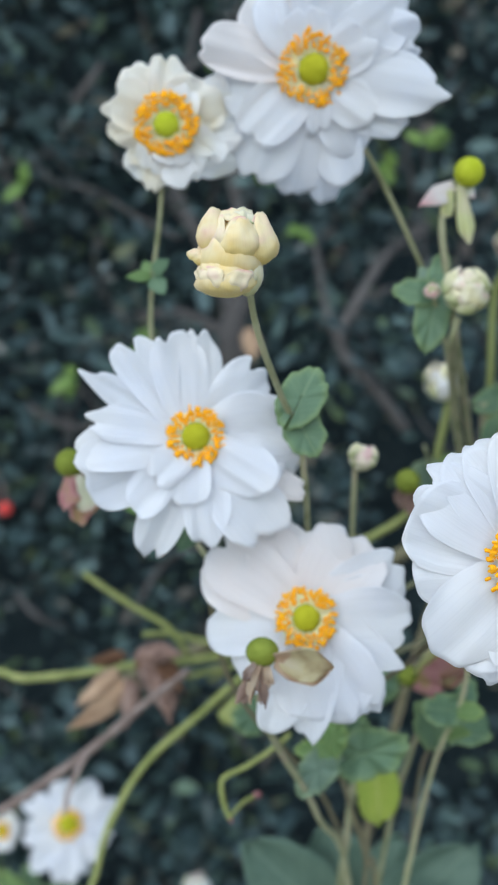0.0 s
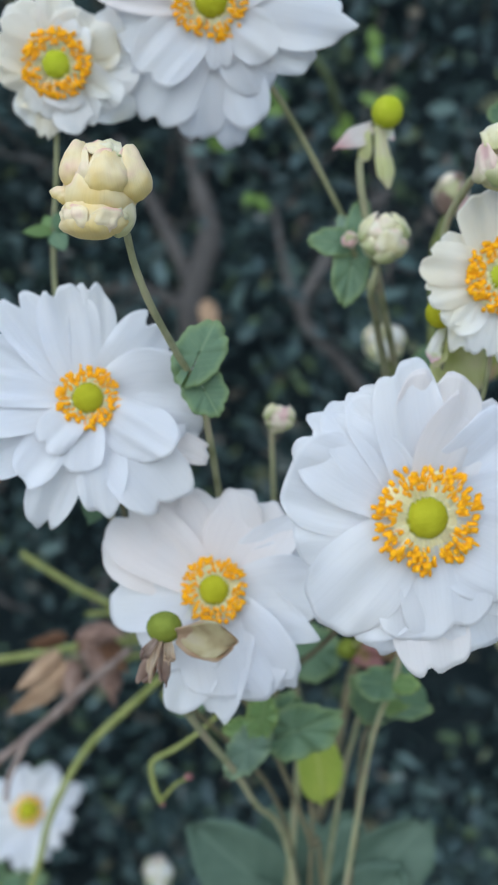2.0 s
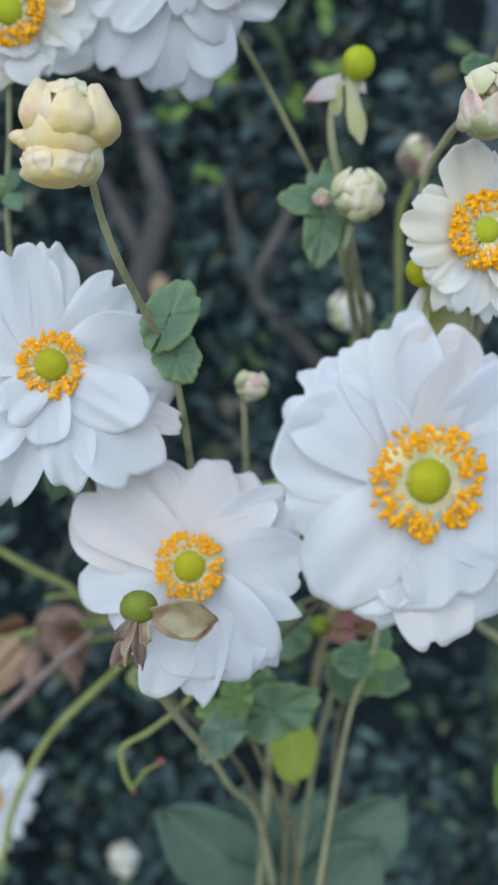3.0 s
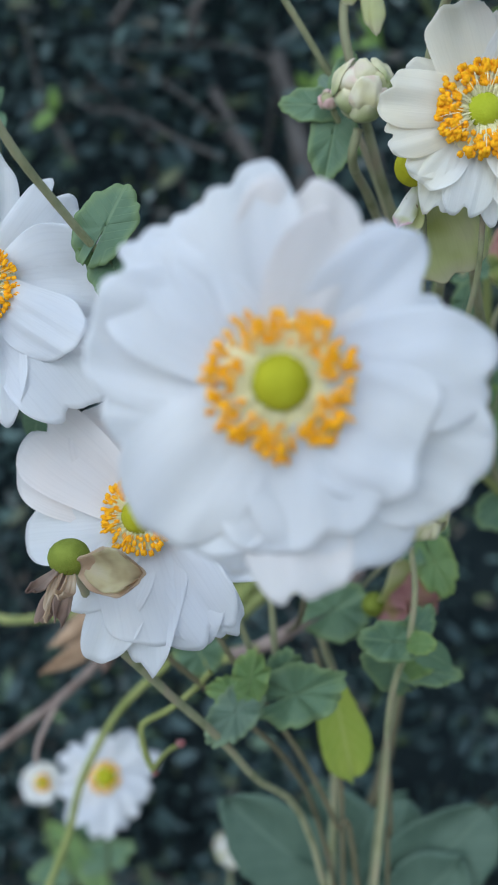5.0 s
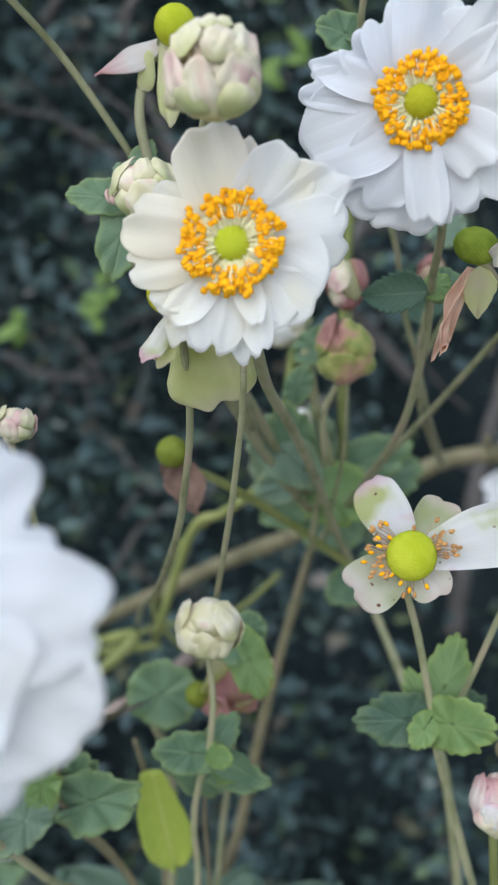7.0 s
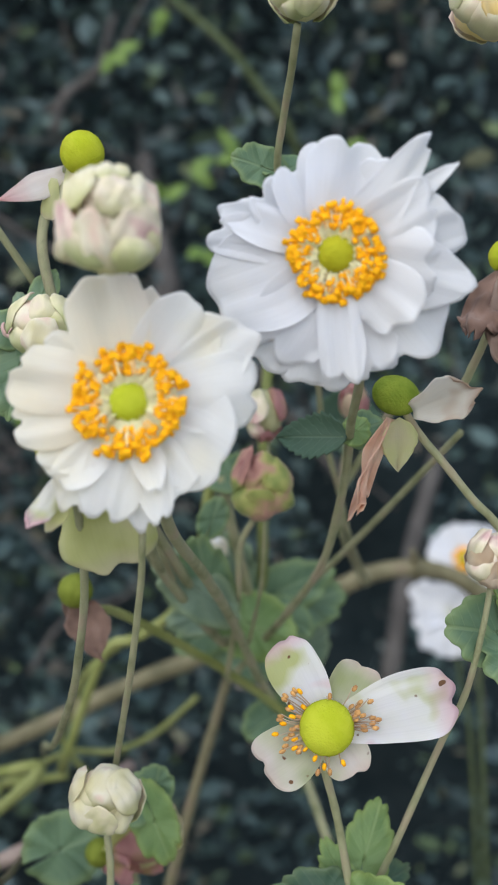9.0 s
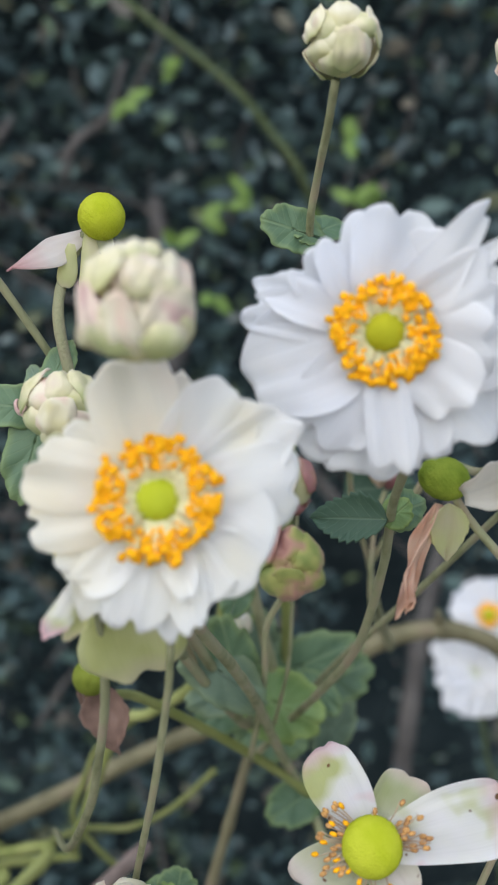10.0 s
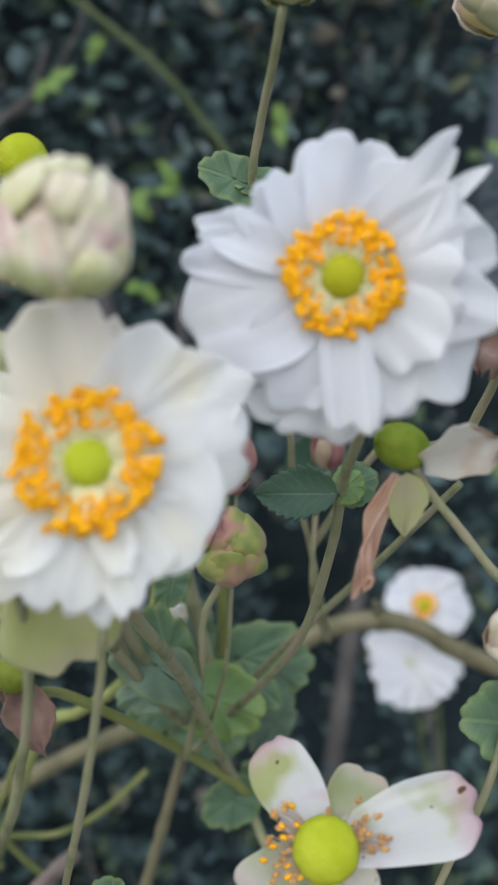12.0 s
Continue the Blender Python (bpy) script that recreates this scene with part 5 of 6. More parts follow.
bud_thing((0.1686, 0.3230, 0.9796), 9.5493e-05 * 62, (-0.05, -0.3, 1), [TAN_DRY, BUD_PINK], "pinkish tan bud on a downy stalk", [(0.1689, 0.3240, 0.9761), (0.1682, 0.3254, 0.9665), (0.1670, 0.3284, 0.9547), (0.1657, 0.3328, 0.9450), (0.1619, 0.3377, 0.9322), (0.1518, 0.3455, 0.8983), (0.1478, 0.3485, 0.8894)], 0.00065, 0.0009, seed=24, petals=7, lobes=0.5, tall=1.1, fuzz=500)
b = bud_thing((0.1594, 0.3297, 0.8778), 1.2822e-04 * 50, (0.1, -0.3, -1), [BUD_PINK, ROSY, OLD_PETAL, BUD_PINK], "pink and white withered flower hanging closed", [(0.1596, 0.3322, 0.8698), (0.1613, 0.3380, 0.8549), (0.1707, 0.3704, 0.7775), (0.1858, 0.4223, 0.5985)], 0.0011, 0.0014, seed=25, petals=6, tall=1.3, lobes=0.5, stem_mat=STEM_GREEN)
part("head", knob((0.1613, 0.3287, 0.8926), 1.2849e-04 * 23, 1.05, sub=4), CANE_AND_SHADE, b, "dull olive seed head")
bud_thing((0.1029, 0.4326, 0.9564), 1.8793e-04 * 20, (0.1, -0.4, 1), [CREAM, GREENISH], "tiny whitish bud among leaves", [(0.1035, 0.4348, 0.9522), (0.1042, 0.4435, 0.9386), (0.1053, 0.4594, 0.9134)], 0.0006, 0.0007, seed=27, petals=5)

# ---- seed heads and withered flowers ----
seed_head((0.0769, 0.3405, 1.0629), 1.7551e-04 * 27, "lime seed head with two petals still hanging on", [(0.0738, 0.3429, 1.0611), (0.0694, 0.3416, 1.0519), (0.0687, 0.3384, 1.0424), (0.0709, 0.3396, 1.0309), (0.0746, 0.3441, 1.0167), (0.0779, 0.3501, 1.0047), (0.0868, 0.3727, 0.9789), (0.1002, 0.4135, 0.9423), (0.1065, 0.4641, 0.9208)], PISTIL_BRIGHT, [
    ((0.0738, 0.3429, 1.0603), (0.0598, 0.3339, 1.0498), 0.0082, ROSY, pointed_width, dict(bend=0.10, cup=-0.25, ripple=0.10, ruffle=0.04, face=(0.1, -1, 0.5))),
    ((0.0743, 0.3409, 1.0598), (0.0769, 0.3333, 1.0408), 0.0056, LIME_PETAL, petal_width, dict(bend=-0.1, cup=-0.4, ripple=0.10, ruffle=0.06)),
    ((0.0711, 0.3389, 1.0570), (0.0699, 0.3382, 1.0479), 0.004, LIME_PETAL, petal_width, dict(bend=-0.1, cup=-0.3)),
    ((0.0755, 0.3429, 1.0602), (0.0792, 0.3409, 1.0549), 0.004, OLD_PETAL, leaf_width, dict(bend=-0.1)),
], 0.0011, 0.0016, fuzz=300, sub=5)
seed_head((0.0131, 0.2667, 0.9236), 1.5073e-04 * 30, "green seed head with dried petals in front of a flower", [(0.0142, 0.2680, 0.9228), (0.0128, 0.2760, 0.9135), (0.0131, 0.2890, 0.8979), (0.0200, 0.3143, 0.8734), (0.0354, 0.3506, 0.8320), (0.0547, 0.4011, 0.7564), (0.0753, 0.4781, 0.4473)], PISTIL_DULL, [
    ((0.0166, 0.2640, 0.9223), (0.0301, 0.2560, 0.9235), 0.0100, TAN_DRY, petal_width, dict(bend=-0.15, cup=0.7, ruffle=0.08, ripple=0.08)),
    ((0.0181, 0.2635, 0.9228), (0.0298, 0.2552, 0.9238), 0.0088, HUSK, petal_width, dict(bend=-0.15, cup=0.7, ruffle=0.08, ripple=0.10, crinkle=0.05)),
    ((0.0131, 0.2660, 0.9218), (0.0080, 0.2600, 0.9119), 0.0050, BROWN_DRY, petal_width, dict(bend=-0.2, cup=-0.4, ripple=0.28, ruffle=0.14, twist=0.9)),
    ((0.0136, 0.2660, 0.9218), (0.0128, 0.2590, 0.9113), 0.0040, BROWN_DRY, petal_width, dict(bend=0.2, cup=0.3, ripple=0.3, ruffle=0.14, twist=-0.9)),
    ((0.0123, 0.2650, 0.9224), (0.0101, 0.2570, 0.9147), 0.0032, TAN_DRY, petal_width, dict(bend=-0.2, cup=0.5, ripple=0.3, ruffle=0.12, twist=1.2)),
    ((0.0139, 0.2660, 0.9219), (0.0154, 0.2580, 0.9145), 0.0030, TAN_DRY, petal_width, dict(bend=0.3, cup=0.4, ripple=0.3, ruffle=0.12, twist=-0.8, curl=2.0)),
    ((0.0117, 0.2640, 0.9221), (0.0066, 0.2580, 0.9173), 0.0026, BROWN_DRY, petal_width, dict(bend=0.3, cup=0.4, ripple=0.3, ruffle=0.12, curl=2.0)),
], squash=0.88)
RC = (0.1470, 0.3241, 1.0127)
seed_head(RC, 1.1249e-04 * 43, "green seed head with a dried papery petal", [(0.1490, 0.3237, 1.0093), (0.1530, 0.3252, 1.0040), (0.1587, 0.3281, 0.9979), (0.1655, 0.3319, 0.9903), (0.1730, 0.3371, 0.9828), (0.1864, 0.3471, 0.9620), (0.2065, 0.3728, 0.9126), (0.2338, 0.4254, 0.7653)], PISTIL_OLD, [
    ((0.1503, 0.3207, 1.0098), (0.1619, 0.3146, 1.0148), 0.0088, PAPER, petal_width, dict(bend=0.1, cup=0.9, ripple=0.2, ruffle=0.14, crinkle=0.10)),
    ((0.1456, 0.3216, 1.0081), (0.1390, 0.3227, 0.9910), 0.0036, PEACH_DRY, pointed_width, dict(bend=0.34, cup=0.9, ripple=0.35, ruffle=0.16, twist=2.2, curl=2.2, crinkle=0.25, nu=36)),
    ((0.1461, 0.3220, 1.0080), (0.1412, 0.3234, 0.9925), 0.0034, PEACH_DRY, petal_width, dict(bend=0.15, cup=-0.8, ripple=0.3, ruffle=0.12, twist=-1.0, curl=1.0)),
    ((0.1477, 0.3221, 1.0082), (0.1482, 0.3242, 0.9972), 0.0066, LIME_PETAL, leaf_width, dict(bend=-0.1, cup=0.5, ripple=0.12, ruffle=0.06)),
], squash=0.82, axis=(0.3, -0.2, 1), fuzz=1200, r0=0.0008, r1=0.0011, sub=5)
seed_head((0.0854, 0.2898, 1.0024), 1.2357e-04 * 32, "lime seed head with two large yellowing petals", [(0.0870, 0.2919, 0.9993), (0.0876, 0.2990, 0.9846), (0.0868, 0.3060, 0.9720), (0.0840, 0.3150, 0.9580), (0.0795, 0.3280, 0.9425), (0.0660, 0.3669, 0.9150), (0.0435, 0.4454, 0.8813), (0.0187, 0.5400, 0.8359)], PISTIL, [
    ((0.0866, 0.2899, 0.9989), (0.0818, 0.2874, 0.9890), 0.0044, OLD_PETAL, petal_width, dict(bend=0.25, cup=-0.3, ripple=0.12, ruffle=0.08, curl=1.2)),
    ((0.0872, 0.2910, 0.9987), (0.0837, 0.2903, 0.9883), 0.0050, LIME_PETAL, petal_width, dict(bend=0.15, cup=0.3, ripple=0.1, ruffle=0.06)),
    ((0.0889, 0.2966, 0.9985), (0.0950, 0.2976, 0.9790), 0.0180, LIME_PETAL, petal_width, dict(bend=-0.12, cup=-0.12, ripple=0.05, ruffle=0.05)),
], fuzz=500, sub=5, r0=0.0008, r1=0.0010)
seed_head((0.0676, 0.3825, 0.9529), 1.5972e-04 * 30, "dull green seed head with crumpled brown petals", [(0.0705, 0.3855, 0.9470), (0.0744, 0.4061, 0.9408), (0.0865, 0.4197, 0.9307), (0.1024, 0.4397, 0.9149), (0.1182, 0.4597, 0.8978), (0.1278, 0.4719, 0.8857)], PISTIL_DULL, [
    ((0.0693, 0.3819, 0.9504), (0.0761, 0.3791, 0.9353), 0.0115, ROSE_DRY, leaf_width, dict(bend=0.1, cup=0.3, ripple=0.16, ruffle=0.10, crinkle=0.12)),
    ((0.0654, 0.3825, 0.9512), (0.0658, 0.3888, 0.9419), 0.006, ROSE_DRY, petal_width, dict(bend=0.1, cup=-0.3, ripple=0.25, ruffle=0.10, twist=0.4)),
], stem_mat=STEM_GREEN, r0=0.0013, r1=0.0017)
seed_head((-0.0523, 0.3295, 0.9646), 1.7753e-04 * 27, "green seed head with crumpled pink petals", [(-0.0489, 0.3316, 0.9705), (-0.0451, 0.3346, 0.9711), (-0.0389, 0.3395, 0.9632), (-0.0230, 0.3374, 0.9555), (-0.0063, 0.3164, 0.9508)], PISTIL_DULL, [
    ((-0.0504, 0.3285, 0.9615), (-0.0466, 0.3223, 0.9458), 0.0125, PINK_DRY, petal_width, dict(bend=0.1, cup=-0.3, ripple=0.25, ruffle=0.10, twist=0.5)),
    ((-0.0512, 0.3275, 0.9616), (-0.0522, 0.3214, 0.9504), 0.008, PINK_DRY, petal_width, dict(bend=0.1, cup=-0.3, ripple=0.25, ruffle=0.10, twist=0.5)),
    ((-0.0488, 0.3265, 0.9613), (-0.0441, 0.3214, 0.9498), 0.007, GREENISH, petal_width, dict(bend=0.1, cup=-0.5, ripple=0.08)),
])
seed_head((0.1716, 0.3400, 1.0432), 1.0926e-04 * 40, "lime seed head with shrivelled mauve petals", [(0.1711, 0.3415, 1.0389), (0.1685, 0.3438, 1.0264), (0.1666, 0.3482, 1.0193), (0.1649, 0.3554, 1.0134), (0.1625, 0.3769, 1.0097), (0.1563, 0.4141, 1.0061), (0.1415, 0.4397, 0.9749)], PISTIL_BRIGHT, [
    ((0.1714, 0.3386, 1.0396), (0.1637, 0.3319, 1.0264), 0.0125, ROSE_DRY, petal_width, dict(bend=0.1, cup=-0.3, ripple=0.25, ruffle=0.10, twist=0.5, crinkle=0.4)),
    ((0.1716, 0.3376, 1.0395), (0.1694, 0.3280, 1.0203), 0.0105, BROWN_DRY, petal_width, dict(bend=0.15, cup=-0.3, ripple=0.25, ruffle=0.10, twist=0.5, crinkle=0.4)),
    ((0.1731, 0.3386, 1.0397), (0.1751, 0.3330, 1.0236), 0.009, TAN_DRY, petal_width, dict(bend=0.1, cup=-0.3, ripple=0.25, ruffle=0.10, twist=0.5, crinkle=0.4)),
], r0=0.0009, r1=0.0012, sub=5, squash=0.9)

seed_head((0.0732, 0.3964, 0.8700), 1.6763e-04 * 26, "dark green seed head with pink and green petals", [(0.0754, 0.3985, 0.8650), (0.0821, 0.4016, 0.8635), (0.0829, 0.4083, 0.8477), (0.0794, 0.4234, 0.8224), (0.0723, 0.4434, 0.7612), (0.0488, 0.4961, 0.4938)], PISTIL_DULL, [
    ((0.0768, 0.3954, 0.8672), (0.0963, 0.3866, 0.8922), 0.020, LIME_PETAL, petal_width, dict(bend=0.1, cup=0.3, ripple=0.12, ruffle=0.06)),
    ((0.0762, 0.3944, 0.8690), (0.0937, 0.3843, 0.8790), 0.016, PINK_DRY, petal_width, dict(bend=0.1, cup=-0.3, ripple=0.2, ruffle=0.1)),
    ((0.0743, 0.3945, 0.8669), (0.0860, 0.3863, 0.8697), 0.010, PINK_DRY, petal_width, dict(bend=0.1, cup=-0.3, ripple=0.2, ruffle=0.1)),
], sub=3)

# ---- stalks round the cream flower and the ragged flower ----
stalk_thing("flower_stalk", [(0.1001, 0.2895, 1.0045), (0.0995, 0.2964, 0.9827), (0.0974, 0.3060, 0.9694), (0.0940, 0.3185, 0.9514), (0.0879, 0.3412, 0.9261), (0.0794, 0.3768, 0.8935), (0.0481, 0.5469, 0.8136)], 0.0012, 0.0016, "downy olive stalk below a cream flower", fuzz=900)
stalk_thing("flower_stalk", [(0.1005, 0.2988, 0.9983), (0.1008, 0.3297, 0.9805), (0.1053, 0.3616, 0.9636), (0.1100, 0.4031, 0.9407), (0.1160, 0.4443, 0.9116), (0.1246, 0.4699, 0.8875), (0.1346, 0.4555, 0.8704), (0.1431, 0.4311, 0.8577), (0.1574, 0.4082, 0.8268), (0.1803, 0.4527, 0.6153)], 0.0025, 0.0032, "olive stalk running down behind a spent flower", fuzz=400, rows=[
    ((0.1256, 0.4688, 0.8890), (0.1122, 0.4604, 0.8819), 0.0165, LEAF, fan_leaf, dict(bend=-0.1, cup=0.2)),
    ((0.1277, 0.4727, 0.8900), (0.1366, 0.4592, 0.8980), 0.0165, LEAF, fan_leaf, dict(bend=-0.1, cup=0.2)),
])
stalk_thing("flower_stalk", [(0.1337, 0.2982, 1.0326), (0.1367, 0.3074, 1.0226), (0.1390, 0.3166, 1.0161), (0.1388, 0.3391, 1.0051), (0.1387, 0.3548, 0.9897), (0.1351, 0.3816, 0.9640), (0.1260, 0.4124, 0.9413), (0.1178, 0.4438, 0.9222), (0.1053, 0.4749, 0.8973)], 0.0016, 0.0024, "olive stalk of the ragged white flower with a toothed leaf", fuzz=500, rows=[
    ((0.1381, 0.3415, 1.0021), (0.1215, 0.3497, 1.0010), 0.0105, LEAF_DEEP, toothed_width, dict(bend=-0.12, cup=0.35, ruffle=0.05, nu=64)),
    ((0.1390, 0.3425, 1.0023), (0.1431, 0.3442, 1.0059), 0.007, LEAF_BRIGHT, fan_leaf, dict(bend=-0.1)),
    ((0.1395, 0.3444, 1.0029), (0.1468, 0.3473, 1.0055), 0.009, LEAF, fan_leaf, dict(bend=-0.1)),
])
stalk_thing("flower_stalk", [(0.1686, 0.3720, 1.0018), (0.1610, 0.3878, 0.9887), (0.1538, 0.4025, 0.9764), (0.1443, 0.4223, 0.9605), (0.1331, 0.4428, 0.9430), (0.1220, 0.4637, 0.9231), (0.1049, 0.4847, 0.8988)], 0.0017, 0.0023, "olive branch crossing behind the ragged flower")
stalk_thing("flower_stalk", [(0.0814, 0.4328, 0.9606), (0.0882, 0.4435, 0.9447), (0.0974, 0.4591, 0.9264), (0.1053, 0.4745, 0.9089)], 0.0014, 0.0018, "thin olive stalk among rounded leaves")
stalk_thing("main_cane", [(0.1099, 0.4742, 0.9158), (0.1045, 0.4948, 0.8956), (0.0978, 0.4940, 0.8691), (0.0911, 0.4940, 0.8424), (0.0834, 0.4955, 0.8074), (0.0737, 0.4966, 0.7565), (0.0560, 0.4945, 0.6874), (0.0240, 0.5169, 0.4313)], 0.0017, 0.0029, "brownish main cane of the plant", mat=CANE_AND_SHADE, knots=0.12, rows=[
    ((0.1048, 0.4030, 0.9455), (0.0864, 0.3973, 0.9606), 0.0165, LEAF_DULL, fan_leaf, dict(bend=-0.1, cup=0.2)),
    ((0.1039, 0.4049, 0.9470), (0.0991, 0.3967, 0.9667), 0.0150, LEAF, fan_leaf, dict(bend=-0.1, cup=0.2)),
    ((0.1043, 0.4488, 0.9325), (0.0853, 0.4394, 0.9279), 0.0150, LEAF_DULL, fan_leaf, dict(bend=-0.1, cup=0.25)),
    ((0.1071, 0.4488, 0.9290), (0.1283, 0.4333, 0.9252), 0.0240, LEAF_BRIGHT, fan_leaf, dict(bend=-0.1, cup=0.2)),
    ((0.1120, 0.4738, 0.9274), (0.1417, 0.4682, 0.9431), 0.0200, LEAF, fan_leaf, dict(bend=-0.1, cup=0.2)),
    ((0.1242, 0.4635, 0.9290), (0.1351, 0.4585, 0.9210), 0.0110, LEAF, fan_leaf, dict(bend=-0.1, cup=0.2)),
    ((0.1003, 0.4740, 0.9278), (0.0823, 0.4635, 0.9475), 0.0240, LEAF_DULL, fan_leaf, dict(bend=-0.1, cup=0.2)),
    ((0.1043, 0.4687, 0.9334), (0.1046, 0.4581, 0.9561), 0.0190, LEAF_DULL, fan_leaf, dict(bend=-0.1, cup=0.2)),
    ((0.0966, 0.4431, 0.9518), (0.1060, 0.4376, 0.9568), 0.0070, LEAF_BRIGHT, fan_leaf, dict(bend=-0.1, cup=0.2)),
    ((0.1007, 0.4793, 0.9167), (0.0853, 0.4697, 0.9092), 0.017, LEAF, fan_leaf, dict(bend=-0.1, cup=0.2)),
    ((0.1027, 0.4824, 0.9112), (0.0796, 0.4838, 0.9407), 0.021, LEAF_DULL, fan_leaf, dict(bend=-0.1, cup=0.2)),
    ((0.1050, 0.4804, 0.9117), (0.1245, 0.4743, 0.9021), 0.026, LEAF, fan_leaf, dict(bend=-0.1, cup=0.2)),
    ((0.1264, 0.4736, 0.9262), (0.1468, 0.4784, 0.9329), 0.020, LEAF, fan_leaf, dict(bend=-0.1, cup=0.2)),
    ((0.1223, 0.4838, 0.9248), (0.1313, 0.4936, 0.9364), 0.022, LEAF_DULL, fan_leaf, dict(bend=-0.1, cup=0.2)),
    ((0.1051, 0.4737, 0.9361), (0.0984, 0.4785, 0.9507), 0.016, LEAF_BRIGHT, fan_leaf, dict(bend=-0.1, cup=0.2)),
    ((0.1136, 0.4861, 0.9172), (0.1112, 0.4887, 0.9398), 0.022, LEAF_DULL, fan_leaf, dict(bend=-0.1, cup=0.2)),
    ((0.1023, 0.4015, 0.9682), (0.1055, 0.4011, 0.9780), 0.009, LEAF, fan_leaf, dict(bend=-0.1, cup=0.2)),
    ((0.1315, 0.4943, 0.8981), (0.1403, 0.4938, 0.9151), 0.015, LEAF_DULL, fan_leaf, dict(bend=-0.1, cup=0.2)),
], category="cane")
stalk_thing("main_cane", [(0.0108, 0.4595, 0.8246), (0.0228, 0.4629, 0.8274), (0.0396, 0.4676, 0.8362), (0.0520, 0.4876, 0.8422), (0.0639, 0.5070, 0.8478)], 0.0030, 0.0030, "brown cane joining the green stems", mat=STEM_BROWN, knots=0.15, category="cane")
arch = stalk_thing("main_cane", [(-0.0906, 0.5515, 0.7935), (-0.0298, 0.5680, 0.8165), (0.0189, 0.5842, 0.8373), (0.0528, 0.5945, 0.8528), (0.0853, 0.6043, 0.8649), (0.1188, 0.6088, 0.8808), (0.1522, 0.6133, 0.9008), (0.1701, 0.6151, 0.9089), (0.1904, 0.6177, 0.9115), (0.2111, 0.6224, 0.9068), (0.2341, 0.6320, 0.8930), (0.3003, 0.6517, 0.8654), (0.4524, 0.7010, 0.8072)], 0.0040, 0.0050, "thick olive-brown cane arching across", mat=CANE_AND_SHADE, knots=0.15, category="cane")
for spot, size in (((0.0853, 0.6043, 0.8649), 0.0052), ((0.1904, 0.6177, 0.9115), 0.0056), ((0.2341, 0.6320, 0.8930), 0.0054)):
    part("joint", knob(spot, size, 0.75, (1, 0.05, 0.1), 3, 0.25, seed=int(spot[0] * 100)), CANE_AND_SHADE, arch)
stem(arch, [(0.1890, 0.6170, 0.9130), (0.1880, 0.6120, 0.9180), (0.1866, 0.6090, 0.9220)], 0.0022, 0.0016, CANE_AND_SHADE, name="cut_stub")
stalk_thing("flower_stalk", [(0.0867, 0.5454, 0.8642), (0.0684, 0.5462, 0.8460), (0.0498, 0.5461, 0.8364), (0.0310, 0.5455, 0.8350), (0.0119, 0.5448, 0.8266), (-0.0163, 0.5437, 0.8092)], 0.0026, 0.0028, "cut green side stem", mat=STEM_GREEN)
stalk_thing("flower_stalk", [(0.0584, 0.5046, 0.8987), (0.0431, 0.5147, 0.8841), (0.0345, 0.5250, 0.8649), (0.0281, 0.5353, 0.8448), (0.0373, 0.5411, 0.8288), (0.0495, 0.5470, 0.8150)], 0.0024, 0.0026, "bent green side stem", mat=STEM_GREEN)

# ---- stems and dry leaves at the plant's edge ----
stalk_thing("cut_stem", [(-0.0828, 0.5168, 0.8769), (-0.0714, 0.5189, 0.8682), (-0.0559, 0.5210, 0.8575), (-0.0386, 0.5232, 0.8467), (-0.0275, 0.5255, 0.8311)], 0.0017, 0.0019, "cut green side stem ending in air", mat=STEM_GREEN)
stalk_thing("cut_stem", [(-0.0527, 0.5329, 0.8387), (-0.0379, 0.5312, 0.8401), (-0.0215, 0.5286, 0.8377), (0.0010, 0.5244, 0.8354)], 0.0016, 0.0018, "short green side stem", mat=STEM_GREEN)
stalk_thing("long_stem", [(-0.2781, 0.5604, 0.8079), (-0.1948, 0.5606, 0.8064), (-0.1428, 0.5560, 0.8064), (-0.1247, 0.5512, 0.8044), (-0.0967, 0.5467, 0.8092), (-0.0657, 0.5424, 0.8161), (-0.0315, 0.5333, 0.8235), (0.0010, 0.5244, 0.8328), (0.0258, 0.5056, 0.8431), (-0.0054, 0.4739, 0.8180), (0.0223, 0.4660, 0.8264)], 0.0021, 0.0026, "green horizontal stem with swollen joints", mat=STEM_GREEN, knots=0.18)
stalk_thing("long_stem", [(-0.0794, 0.5617, 0.7974), (-0.0512, 0.5574, 0.8019), (-0.0269, 0.5532, 0.8083), (-0.0030, 0.5442, 0.8182), (0.0324, 0.5260, 0.8328)], 0.0017, 0.0018, "thin green stem beside a twig", mat=STEM_GREEN)
stalk_thing("long_stem", [(-0.0773, 0.4595, 0.7096), (-0.0677, 0.4661, 0.7341), (-0.0614, 0.4721, 0.7588), (-0.0447, 0.4779, 0.7890), (-0.0181, 0.4785, 0.8154), (0.0032, 0.4742, 0.8375), (0.0196, 0.4701, 0.8523), (-0.0028, 0.4637, 0.8210), (0.0231, 0.4610, 0.8277)], 0.0016, 0.0022, "green stem arching down in a long curve", mat=STEM_GREEN, knots=0.12)
tw = stalk_thing("dry_twig", [(-0.1432, 0.4930, 0.7387), (-0.1252, 0.4935, 0.7513), (-0.0970, 0.4901, 0.7725), (-0.0689, 0.4870, 0.7960), (-0.0471, 0.4834, 0.8173), (-0.0231, 0.4797, 0.8386)], 0.0028, 0.0019, "brown woody twig among green stems", mat=STEM_BROWN, knots=0.15, category="twig")
